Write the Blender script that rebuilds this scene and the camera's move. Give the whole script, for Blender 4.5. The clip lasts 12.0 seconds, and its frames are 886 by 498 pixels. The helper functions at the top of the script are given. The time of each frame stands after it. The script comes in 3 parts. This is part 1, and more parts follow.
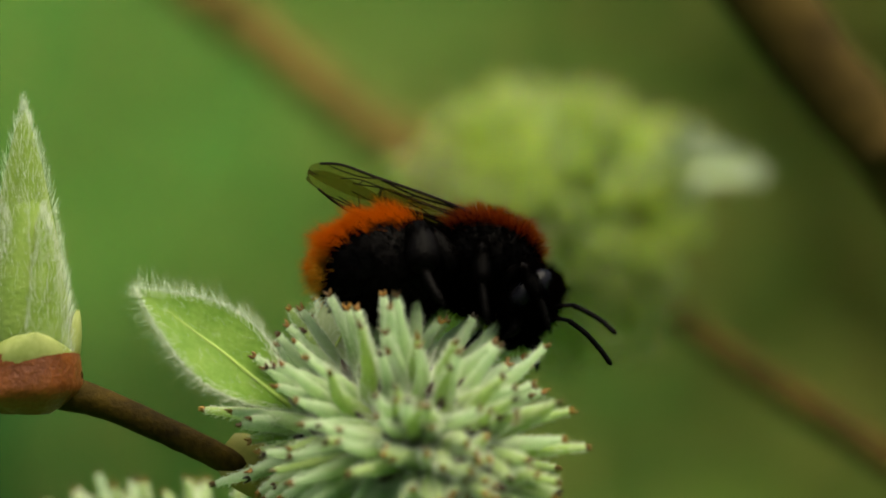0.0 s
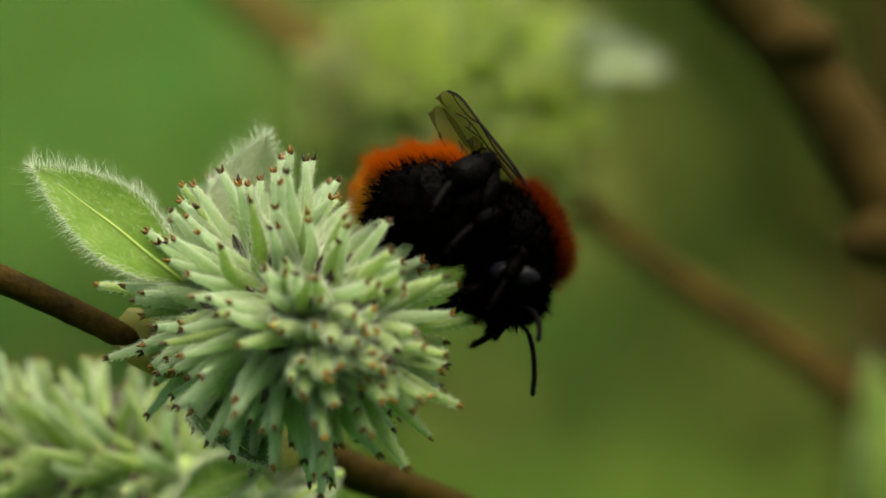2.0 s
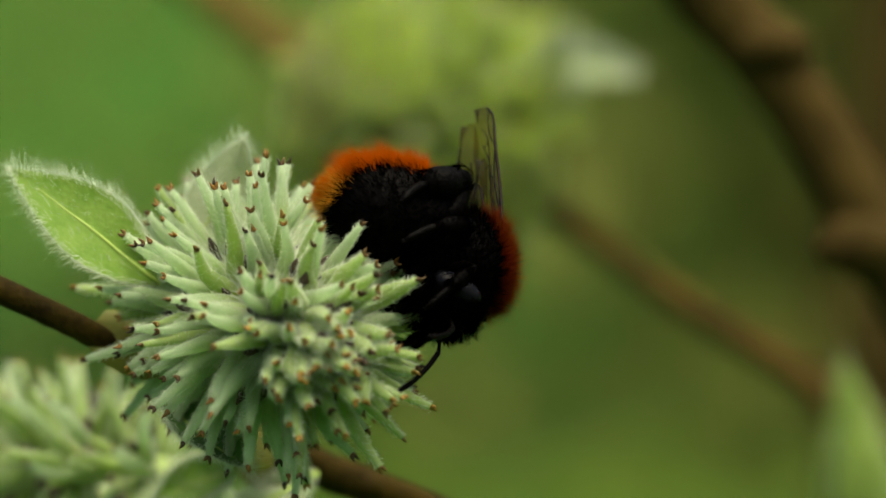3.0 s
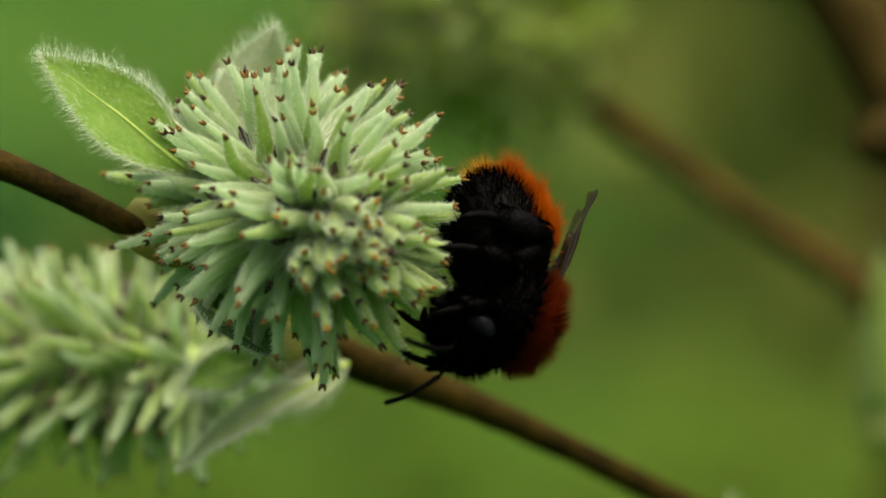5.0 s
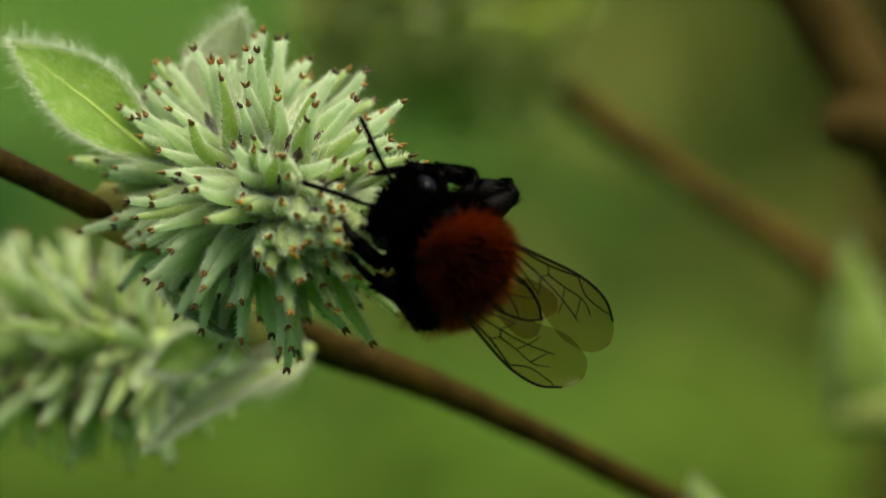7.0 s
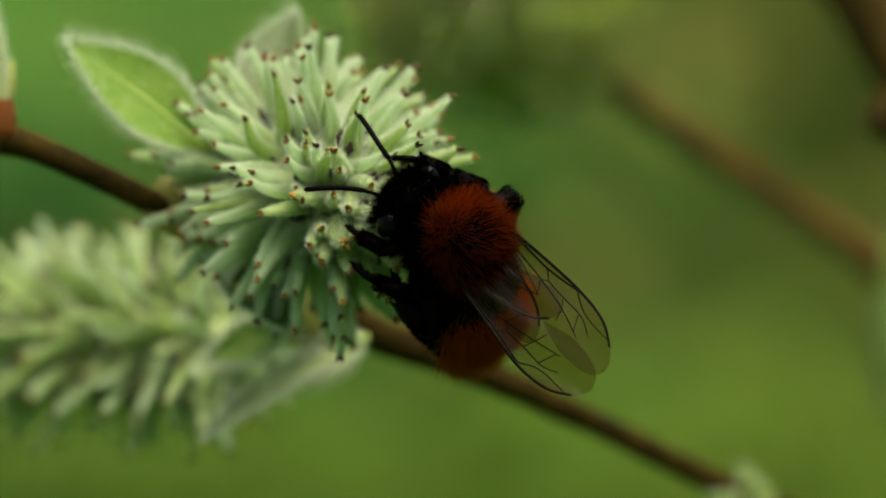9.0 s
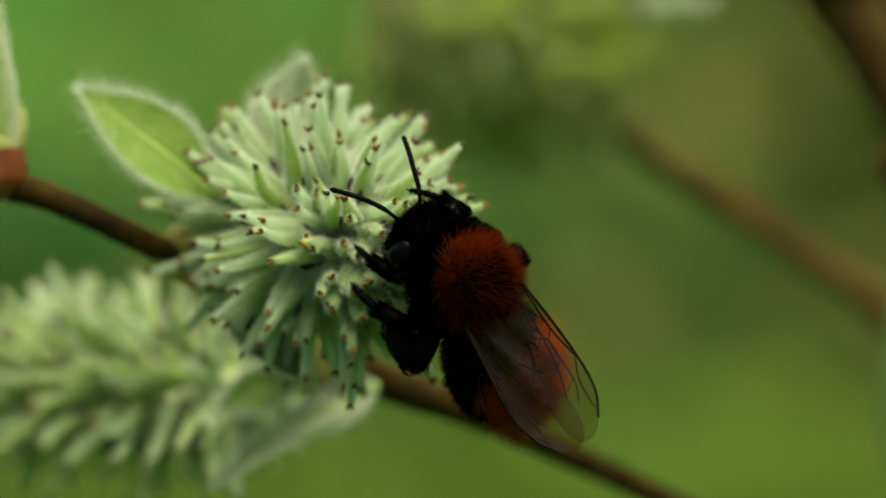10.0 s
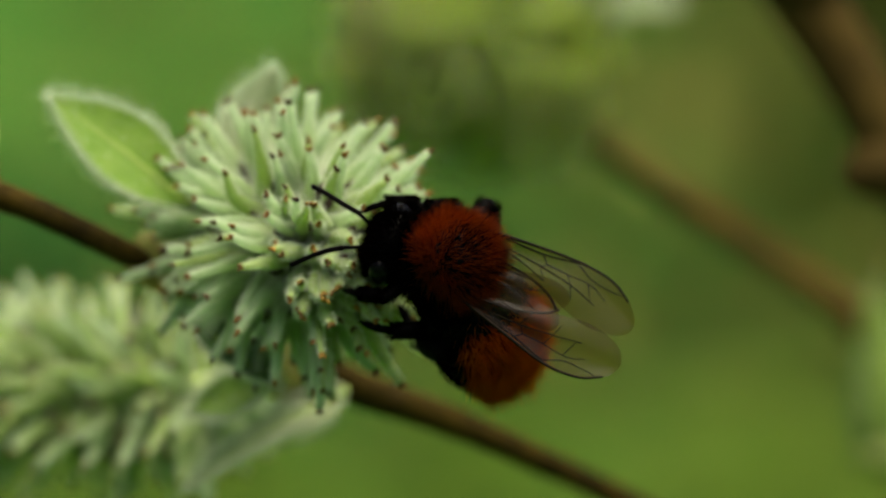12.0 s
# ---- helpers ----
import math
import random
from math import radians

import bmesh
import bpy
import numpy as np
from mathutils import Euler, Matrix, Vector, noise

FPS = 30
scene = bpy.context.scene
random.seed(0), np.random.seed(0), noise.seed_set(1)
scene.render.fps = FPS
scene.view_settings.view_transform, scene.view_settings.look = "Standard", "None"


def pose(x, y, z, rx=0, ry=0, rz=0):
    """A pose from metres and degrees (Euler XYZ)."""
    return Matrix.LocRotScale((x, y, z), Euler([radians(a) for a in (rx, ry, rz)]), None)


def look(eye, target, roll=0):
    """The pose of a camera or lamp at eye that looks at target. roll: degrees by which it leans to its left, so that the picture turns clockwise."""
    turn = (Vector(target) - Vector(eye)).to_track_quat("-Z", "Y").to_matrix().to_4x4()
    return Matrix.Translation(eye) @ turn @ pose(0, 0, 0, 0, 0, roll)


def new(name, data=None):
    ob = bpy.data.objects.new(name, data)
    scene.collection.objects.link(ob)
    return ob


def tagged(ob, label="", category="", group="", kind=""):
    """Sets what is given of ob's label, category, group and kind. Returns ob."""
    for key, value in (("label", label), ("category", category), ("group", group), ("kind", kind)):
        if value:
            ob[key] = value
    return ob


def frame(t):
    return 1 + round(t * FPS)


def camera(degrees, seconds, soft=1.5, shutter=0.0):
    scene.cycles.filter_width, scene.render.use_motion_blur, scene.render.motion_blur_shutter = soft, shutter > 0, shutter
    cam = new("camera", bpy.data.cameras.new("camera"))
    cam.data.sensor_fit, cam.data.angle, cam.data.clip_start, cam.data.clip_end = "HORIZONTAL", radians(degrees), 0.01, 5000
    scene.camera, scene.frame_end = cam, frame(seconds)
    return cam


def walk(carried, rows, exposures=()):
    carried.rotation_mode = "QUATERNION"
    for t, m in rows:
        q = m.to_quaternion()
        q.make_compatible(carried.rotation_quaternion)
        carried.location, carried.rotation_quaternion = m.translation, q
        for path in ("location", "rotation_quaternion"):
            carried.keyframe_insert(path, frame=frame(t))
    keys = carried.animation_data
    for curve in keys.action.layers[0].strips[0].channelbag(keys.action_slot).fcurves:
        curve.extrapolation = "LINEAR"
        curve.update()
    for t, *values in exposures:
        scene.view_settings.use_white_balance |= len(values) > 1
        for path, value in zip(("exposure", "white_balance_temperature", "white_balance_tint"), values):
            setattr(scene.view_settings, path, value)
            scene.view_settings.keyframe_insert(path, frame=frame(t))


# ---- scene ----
S = 0.001
HOME = Vector((0.0, 0.0, 1.2))


def spot(x, y, z):
    """A place of the plant, in millimetres from the middle of the picture, as metres in the world."""
    return HOME + Vector((x, y, z)) * S


cam = camera(7.9, 12.0, 1.5, 0.0)
cam.data.dof.use_dof = True
cam.data.dof.focus_distance = 0.298
cam.data.dof.aperture_fstop = 32
PATH = [
    (0.0, (-2.500, -291.735, 3.400), (-5.377, 8.265, 12.227), -1.041),
    (0.5, (-0.500, -290.655, 1.400), (-3.459, 9.345, 9.852), -1.343),
    (1.0, (0.000, -290.381, 0.700), (-3.487, 9.619, 10.309), -1.037),
    (1.5, (0.167, -293.993, 0.467), (-2.293, 6.007, 9.382), -1.014),
    (2.0, (0.333, -295.359, 0.233), (-0.345, 4.641, 6.312), -0.875),
    (2.5, (0.500, -295.765, 0.000), (0.454, 4.235, 4.663), -1.254),
    (2.7, (0.667, -298.104, 0.000), (1.331, 1.896, 6.379), -0.984),
    (4.3, (2.000, -298.820, 0.000), (0.117, 1.180, 4.816), -0.409),
    (4.5, (2.250, -298.608, 0.000), (-0.606, 1.392, 4.033), -0.771),
    (5.0, (2.875, -297.310, 0.000), (-0.587, 2.690, 1.285), -0.292),
    (5.5, (3.500, -299.891, 0.000), (-0.021, 0.109, -0.013), -0.070),
    (6.0, (3.708, -298.765, 0.000), (1.052, 1.235, 0.601), -0.001),
    (6.5, (3.917, -298.279, 0.000), (1.476, 1.721, -0.011), -0.340),
    (6.7, (4.000, -299.095, 0.000), (1.204, 0.905, 0.570), -0.185),
    (8.3, (6.000, -306.475, 0.000), (0.326, -6.475, 0.562), -0.495),
    (8.5, (6.027, -307.859, 0.000), (0.102, -7.859, -1.516), -0.670),
    (9.0, (6.095, -308.389, 0.000), (-0.980, -8.389, 0.136), -0.488),
    (9.5, (6.162, -311.363, 0.000), (-1.492, -11.363, 0.038), -0.088),
    (10.0, (6.230, -308.632, 0.000), (-1.434, -8.632, 2.390), -0.456),
    (10.5, (6.297, -310.038, 0.000), (-2.148, -10.038, 1.056), -0.407),
    (11.0, (6.365, -311.420, 0.000), (-0.454, -11.420, 2.040), -0.633),
    (11.5, (6.432, -314.319, 0.000), (-0.240, -14.319, 1.450), -1.172),
    (12.0, (6.500, -310.587, 0.000), (0.091, -10.587, 2.637), -0.496),
]
walk(cam, [(t, look(spot(*eye), spot(*aim), roll)) for t, eye, aim, roll in PATH], [(0.0, 0.9, 7600, 0), (12.0, 0.9, 7600, 0)])

# ---- light ----
SUN_ELEVATION, SUN_TURN = 70, 150
world = bpy.data.worlds.new("sky")
scene.world = world
world.use_nodes = True
sky = world.node_tree.nodes.new("ShaderNodeTexSky")
sky.sky_type, sky.sun_disc = "NISHITA", False
sky.air_density, sky.dust_density, sky.ozone_density = 0.7, 6.0, 0.5
sky.sun_elevation, sky.sun_rotation = radians(SUN_ELEVATION), radians(SUN_TURN)
world.node_tree.links.new(sky.outputs[0], world.node_tree.nodes["Background"].inputs[0])
world.node_tree.nodes["Background"].inputs[1].default_value = 0.142
sun = new("sun", bpy.data.lights.new("sun", "SUN"))
sun.data.energy, sun.data.angle, sun.data.color = 3.3, radians(70), (1.0, 0.96, 0.89)
toward = Vector((math.sin(radians(SUN_TURN)) * math.cos(radians(SUN_ELEVATION)), math.cos(radians(SUN_TURN)) * math.cos(radians(SUN_ELEVATION)), math.sin(radians(SUN_ELEVATION))))
sun.matrix_world = look(toward * 10 + HOME, HOME)


# ---- materials ----
def material(name, low, high, scale, rough=0.6, through_light=0.0, sheen=0.0, bump=0.0, per_object=0.0, per_island=0.0, spec=0.4, metal=0.0, fine=6.0, glow=None, down=None, forward=0.0):
    """Two noises, coarse and fine, mix two colours; part of the light may pass through."""
    m = bpy.data.materials.new(name)
    m.use_nodes = True
    n, l = m.node_tree.nodes, m.node_tree.links
    b = n["Principled BSDF"]
    out = n["Material Output"]
    place = n.new("ShaderNodeTexCoord")
    coarse, grain = n.new("ShaderNodeTexNoise"), n.new("ShaderNodeTexNoise")
    coarse.inputs["Scale"].default_value, coarse.inputs["Detail"].default_value = scale, 3
    grain.inputs["Scale"].default_value, grain.inputs["Detail"].default_value = scale * fine, 4
    for t in (coarse, grain):
        l.new(place.outputs["Object"], t.inputs["Vector"])
    mix = n.new("ShaderNodeMath")
    mix.operation = "MULTIPLY_ADD"
    l.new(grain.outputs["Fac"], mix.inputs[0])
    mix.inputs[1].default_value = 0.6
    l.new(coarse.outputs["Fac"], mix.inputs[2])
    span = n.new("ShaderNodeMapRange")
    span.inputs["From Min"].default_value, span.inputs["From Max"].default_value = 0.5, 1.1
    l.new(mix.outputs[0], span.inputs["Value"])
    fac = span.outputs[0]
    if per_object or per_island:
        r = n.new("ShaderNodeObjectInfo").outputs["Random"] if per_object else n.new("ShaderNodeNewGeometry").outputs["Random Per Island"]
        add = n.new("ShaderNodeMath")
        add.operation = "MULTIPLY_ADD"
        l.new(r, add.inputs[0])
        add.inputs[1].default_value = per_object or per_island
        l.new(fac, add.inputs[2])
        sub = n.new("ShaderNodeMath")
        sub.operation, sub.use_clamp = "SUBTRACT", True
        l.new(add.outputs[0], sub.inputs[0])
        sub.inputs[1].default_value = (per_object or per_island) / 2
        fac = sub.outputs[0]
    ramp = n.new("ShaderNodeMix")
    ramp.data_type = "RGBA"
    l.new(fac, ramp.inputs["Factor"])
    ramp.inputs["A"].default_value, ramp.inputs["B"].default_value = (*low, 1), (*high, 1)
    colour = ramp.outputs["Result"]
    if down:
        # white down that thickens towards the tip
        axes, along, veil = n.new("ShaderNodeSeparateXYZ"), n.new("ShaderNodeMapRange"), n.new("ShaderNodeMix")
        l.new(place.outputs["Object"], axes.inputs[0])
        along.inputs["From Min"].default_value, along.inputs["From Max"].default_value = 0.0006, 0.0038
        along.inputs["To Min"].default_value, along.inputs["To Max"].default_value = 0.0, 0.7
        l.new(axes.outputs["X"], along.inputs["Value"])
        veil.data_type = "RGBA"
        l.new(along.outputs[0], veil.inputs["Factor"])
        l.new(colour, veil.inputs["A"])
        veil.inputs["B"].default_value = (*down, 1)
        colour = veil.outputs["Result"]
    l.new(colour, b.inputs["Base Color"])
    b.inputs["Roughness"].default_value, b.inputs["Metallic"].default_value = rough, metal
    b.inputs["Specular IOR Level"].default_value = spec
    b.inputs["Sheen Weight"].default_value = sheen
    if bump:
        relief = n.new("ShaderNodeBump")
        relief.inputs["Strength"].default_value, relief.inputs["Distance"].default_value = bump, 0.0002
        l.new(grain.outputs["Fac"], relief.inputs["Height"])
        l.new(relief.outputs[0], b.inputs["Normal"])
    if through_light:
        pass_on, both = n.new("ShaderNodeBsdfTranslucent"), n.new("ShaderNodeMixShader")
        if glow:
            pass_on.inputs["Color"].default_value = (*glow, 1)
        else:
            l.new(colour, pass_on.inputs["Color"])
        if forward:
            # light goes on through a hair rather than back from it
            ahead, spread = n.new("ShaderNodeBsdfRefraction"), n.new("ShaderNodeMixShader")
            ahead.inputs["Color"].default_value = (*glow, 1)
            ahead.inputs["Roughness"].default_value, ahead.inputs["IOR"].default_value = 0.85, 1.3
            spread.inputs[0].default_value = forward
            l.new(pass_on.outputs[0], spread.inputs[1])
            l.new(ahead.outputs[0], spread.inputs[2])
            pass_on = spread
        both.inputs[0].default_value = through_light
        l.new(b.outputs[0], both.inputs[1])
        l.new(pass_on.outputs[0], both.inputs[2])
        l.new(both.outputs[0], out.inputs["Surface"])
    return m


M = {
    "pistil": material("downy_green", (0.24, 0.39, 0.055), (0.42, 0.55, 0.17), 900, 0.85, 0.72, 0.8, 0.3, per_object=0.6, down=(0.64, 0.75, 0.60)),
    "pistil_green": material("fresh_green", (0.18, 0.33, 0.024), (0.36, 0.50, 0.10), 900, 0.8, 0.62, 0.7, 0.3, per_object=0.7, down=(0.46, 0.58, 0.26)),
    "pistil_yellow": material("downy_yellow_green", (0.42, 0.55, 0.06), (0.62, 0.72, 0.18), 900, 0.8, 0.88, 0.3, 0.3, per_object=0.6),
    "stigma": material("brown_stigma", (0.012, 0.006, 0.003), (0.20, 0.092, 0.010), 1500, 0.6, 0.1, per_object=1.0),
    "stigma_fresh": material("yellow_brown_stigma", (0.04, 0.02, 0.004), (0.24, 0.13, 0.015), 1500, 0.6, 0.2, per_object=1.0),
    "core": material("catkin_axis", (0.24, 0.36, 0.08), (0.42, 0.52, 0.2), 1200, 0.8, 0.2),
    "bract": material("dark_bract", (0.012, 0.008, 0.004), (0.05, 0.03, 0.015), 1200, 0.7),
    "silk": material("white_silk", (0.66, 0.73, 0.58), (0.80, 0.85, 0.72), 1000, 0.5, 0.5),
    "leaf": material("leaf_green", (0.15, 0.31, 0.025), (0.28, 0.44, 0.08), 700, 0.6, 0.6, 0.3, 0.3),
    "leaf_silky": material("leaf_silky", (0.17, 0.29, 0.03), (0.31, 0.43, 0.09), 700, 0.7, 0.5, 0.4, 0.3),
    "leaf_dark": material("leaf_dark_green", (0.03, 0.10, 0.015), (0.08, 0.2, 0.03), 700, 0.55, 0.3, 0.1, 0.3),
    "leaf_pale": material("leaf_felted", (0.30, 0.38, 0.18), (0.48, 0.54, 0.34), 700, 0.8, 0.5, 0.5, 0.3),
    "leaf_grey": material("leaf_grey_felt", (0.20, 0.28, 0.13), (0.31, 0.39, 0.21), 700, 0.8, 0.5, 0.3, 0.3),
    "midrib": material("midrib_yellow", (0.3, 0.43, 0.08), (0.4, 0.53, 0.14), 700, 0.6, 0.3),
    "bark": material("twig_bark", (0.006, 0.004, 0.0007), (0.04, 0.025, 0.003), 500, 0.75, 0.0, 0.0, 0.5, spec=0.05),
    "bark_red": material("twig_reddish", (0.018, 0.012, 0.002), (0.06, 0.039, 0.007), 400, 0.75, 0.0, 0.0, 0.5, spec=0.05),
    "bark_orange": material("twig_orange", (0.06, 0.038, 0.01), (0.14, 0.09, 0.025), 400, 0.75, 0.0, 0.0, 0.5, spec=0.05),
    "bark_dark": material("branch_bark", (0.014, 0.009, 0.002), (0.05, 0.033, 0.008), 350, 0.8, 0.0, 0.0, 0.6, spec=0.05),
    "scale": material("bud_scale", (0.07, 0.016, 0.003), (0.18, 0.052, 0.010), 600, 0.4, 0.1, 0.0, 0.4),
    "scale_yellow": material("yellow_scale", (0.13, 0.14, 0.015), (0.22, 0.21, 0.035), 600, 0.55, 0.4),
    "scale_pale": material("pale_scale", (0.22, 0.28, 0.06), (0.36, 0.40, 0.14), 600, 0.55, 0.4),
    "grass": material("meadow", (0.012, 0.054, 0.005), (0.025, 0.078, 0.008), 0.5, 0.9, 0.0, spec=0.1),
    "foliage_dark": material("foliage_dark", (0.026, 0.10, 0.022), (0.052, 0.165, 0.04), 4, 0.8, 0.5, per_island=0.5, spec=0.1),
    "foliage_olive": material("foliage_olive", (0.21, 0.235, 0.06), (0.34, 0.36, 0.105), 4, 0.8, 0.6, per_island=0.5, spec=0.1),
    "foliage_yellow": material("foliage_yellow", (0.07, 0.135, 0.016), (0.12, 0.2, 0.03), 4, 0.8, 0.6, per_island=0.5, spec=0.1),
    "bee_black": material("bee_chitin", (0.0005, 0.0004, 0.0004), (0.0016, 0.0012, 0.0012), 900, 0.45, 0.0, 0.0, 0.4, spec=0.02),
    "bee_eye": material("bee_eye", (0.002, 0.002, 0.003), (0.005, 0.005, 0.007), 3000, 0.18, 0.0, 0.0, 0.1, spec=0.06),
    "pile_black": material("black_pile", (0.0002, 0.0002, 0.0002), (0.0009, 0.0006, 0.0005), 900, 0.9, 0.02, per_island=0.8, spec=0.0),
    # Thorax fur: fox-red, its colour also lowered to stand for a shaded back.
    "pile_tawny": material("shaded_tawny_pile", (0.010, 0.0019, 0.0004), (0.033, 0.0066, 0.0006), 900, 0.7, 0.62, per_island=0.8, spec=0.05, forward=0.88, glow=(0.97, 0.30, 0.013)),
    # Abdomen fur: brighter orange, partly its own hue, partly light put into colour.
    "pile_orange": material("lit_orange_pile", (0.05, 0.009, 0.0006), (0.13, 0.026, 0.002), 900, 0.7, 0.62, per_island=0.8, spec=0.05, forward=0.35, glow=(0.97, 0.40, 0.03)),
    "pile_pale": material("backlit_pile", (0.25, 0.11, 0.012), (0.45, 0.24, 0.04), 900, 0.7, 0.62, per_island=0.8, spec=0.05, forward=0.35, glow=(0.97, 0.62, 0.12)),
    "vein": material("wing_vein", (0.002, 0.001, 0.0006), (0.009, 0.004, 0.002), 900, 0.7, spec=0.1),
}


def membrane():
    m = bpy.data.materials.new("wing_membrane")
    m.use_nodes = True
    n, l = m.node_tree.nodes, m.node_tree.links
    b = n["Principled BSDF"]
    b.inputs["Base Color"].default_value = (0.03, 0.022, 0.015, 1)
    b.inputs["Roughness"].default_value, b.inputs["Specular IOR Level"].default_value = 0.3, 0.6
    clear, both, gap = n.new("ShaderNodeBsdfTransparent"), n.new("ShaderNodeMixShader"), n.new("ShaderNodeTexNoise")
    clear.inputs["Color"].default_value = (0.72, 0.61, 0.40, 1)
    gap.inputs["Scale"].default_value = 700
    amount = n.new("ShaderNodeMapRange")
    amount.inputs["To Min"].default_value, amount.inputs["To Max"].default_value = 0.1, 0.18
    l.new(gap.outputs["Fac"], amount.inputs["Value"])
    l.new(amount.outputs[0], both.inputs[0])
    l.new(clear.outputs[0], both.inputs[1])
    l.new(b.outputs[0], both.inputs[2])
    l.new(both.outputs[0], n["Material Output"].inputs["Surface"])
    return m


M["membrane"] = membrane()


# ---- building blocks (millimetres) ----
def mesh(name, verts, faces, mat, smooth=True):
    me = bpy.data.meshes.new(name)
    me.from_pydata([tuple(c * S for c in v) for v in verts], [], [tuple(f) for f in faces])
    me.materials.append(M[mat])
    if smooth:
        me.polygons.foreach_set("use_smooth", [True] * len(me.polygons))
    me.update()
    return me


def part(name, me, parent, label="", m=None, kind=""):
    ob = new(name, me)
    ob.parent = parent
    if m is not None:
        ob.matrix_basis = m
    return tagged(ob, label, kind=kind)


def thing(name, at, label, category, group="", kind=""):
    ob = new(name)
    ob.empty_display_size = 0.002
    ob.location = spot(*at)
    return tagged(ob, label, category, group, kind)


def ring_frame(d):
    d = d.normalized()
    a = d.cross(Vector((0, 0, 1)) if abs(d.z) < 0.9 else Vector((1, 0, 0))).normalized()
    return a, d.cross(a).normalized()


def smooth_line(points, steps=4):
    """Points on a curve through the given ones (Catmull-Rom)."""
    p = [Vector(q) for q in points]
    p = [2 * p[0] - p[1], *p, 2 * p[-1] - p[-2]]
    out = []
    for i in range(1, len(p) - 2):
        for k in range(steps):
            t = k / steps
            out.append(0.5 * (2 * p[i] + (p[i + 1] - p[i - 1]) * t + (2 * p[i - 1] - 5 * p[i] + 4 * p[i + 1] - p[i + 2]) * t * t + (3 * p[i] - p[i - 1] - 3 * p[i + 1] + p[i + 2]) * t ** 3))
    return out + [p[-2]]


def tube(points, radii, sides=10, verts=None, faces=None, wobble=0.0, seed=0):
    """A tapered round rod along points, closed at both ends; radii are spread evenly along it."""
    verts, faces = ([], []) if verts is None else (verts, faces)
    rnd = random.Random(seed)
    base, n = len(verts), len(points)
    a = None
    for i, p in enumerate(points):
        d = (points[min(i + 1, n - 1)] - points[max(i - 1, 0)]).normalized()
        if a is None:
            a, b = ring_frame(d)
        else:
            a = (a - d * a.dot(d)).normalized()
            b = d.cross(a)
        x = i / (n - 1) * (len(radii) - 1)
        k = min(int(x), len(radii) - 2)
        r = radii[k] + (radii[k + 1] - radii[k]) * (x - k)
        for s in range(sides):
            w = 2 * math.pi * s / sides
            q = r * (1 + wobble * rnd.uniform(-1, 1))
            verts.append(p + a * (q * math.cos(w)) + b * (q * math.sin(w)))
    for i in range(n - 1):
        for s in range(sides):
            u = base + i * sides + s
            v = base + i * sides + (s + 1) % sides
            faces.append((u, v, v + sides, u + sides))
    faces.append([base + s for s in range(sides)][::-1])
    faces.append([base + (n - 1) * sides + s for s in range(sides)])
    return verts, faces


def ball(centre, size, across=20, down=12, dent=None):
    """An ellipsoid; dent(direction) scales the radius."""
    verts, faces = [], []
    for i in range(down + 1):
        th = math.pi * i / down
        for j in range(across):
            ph = 2 * math.pi * j / across
            d = Vector((math.cos(th), math.sin(th) * math.cos(ph), math.sin(th) * math.sin(ph)))
            k = dent(d) if dent else 1
            verts.append(Vector(centre) + Vector((d.x * size[0], d.y * size[1], d.z * size[2])) * k)
    for i in range(down):
        for j in range(across):
            k = (j + 1) % across
            faces.append((i * across + j, i * across + k, (i + 1) * across + k, (i + 1) * across + j))
    return verts, faces


def strands(roots, width, seed=0):
    """Hairs as slim three-sided spikes: roots are (place, direction, length, bend)."""
    verts, faces = [], []
    rnd = random.Random(seed)
    for p, d, ln, bend in roots:
        d = d.normalized()
        a, b = ring_frame(d)
        w = rnd.uniform(0, 6.28)
        side = a * math.cos(w) + b * math.sin(w)
        other = d.cross(side)
        k = len(verts)
        mid = p + d * ln * 0.55 + bend * ln * 0.25
        tip = p + d * ln + bend * ln
        for c, r in ((p, width), (mid, width * 0.75)):
            verts += [c + side * r, c - side * r * 0.5 + other * r * 0.87, c - side * r * 0.5 - other * r * 0.87]
        verts.append(tip)
        for s in range(3):
            n = (s + 1) % 3
            faces.append((k + s, k + n, k + 3 + n, k + 3 + s))
            faces.append((k + 3 + s, k + 3 + n, k + 6))
    return verts, faces


def aim_pose(at, forward, up):
    """A pose in which x points forward and z towards up; at in millimetres of the parent."""
    f = Vector(forward).normalized()
    u = Vector(up)
    u = (u - f * u.dot(f)).normalized()
    side = u.cross(f)
    m = Matrix((f, side, u)).transposed().to_4x4()
    m.translation = Vector(at) * S
    return m


# ---- ground and distance ----
def ground():
    verts, faces = [], []
    n = 40
    reach = [math.copysign(abs(i / n) ** 3 * 400000, i) for i in range(-n, n + 1)]
    for y in reach:
        for x in reach:
            rise = min(1, max(0, (y - 4500) / 40000))
            verts.append((x, y, 60 * noise.noise(Vector((x, y, 0)) / 2500) + 14000 * rise * rise * (3 - 2 * rise)))
    w = 2 * n + 1
    for j in range(2 * n):
        for i in range(2 * n):
            faces.append((j * w + i, j * w + i + 1, (j + 1) * w + i + 1, (j + 1) * w + i))
    ob = new("ground", mesh("ground", verts, faces, "grass"))
    tagged(ob, "grassy meadow ground far behind the willow", "ground", kind="structure")


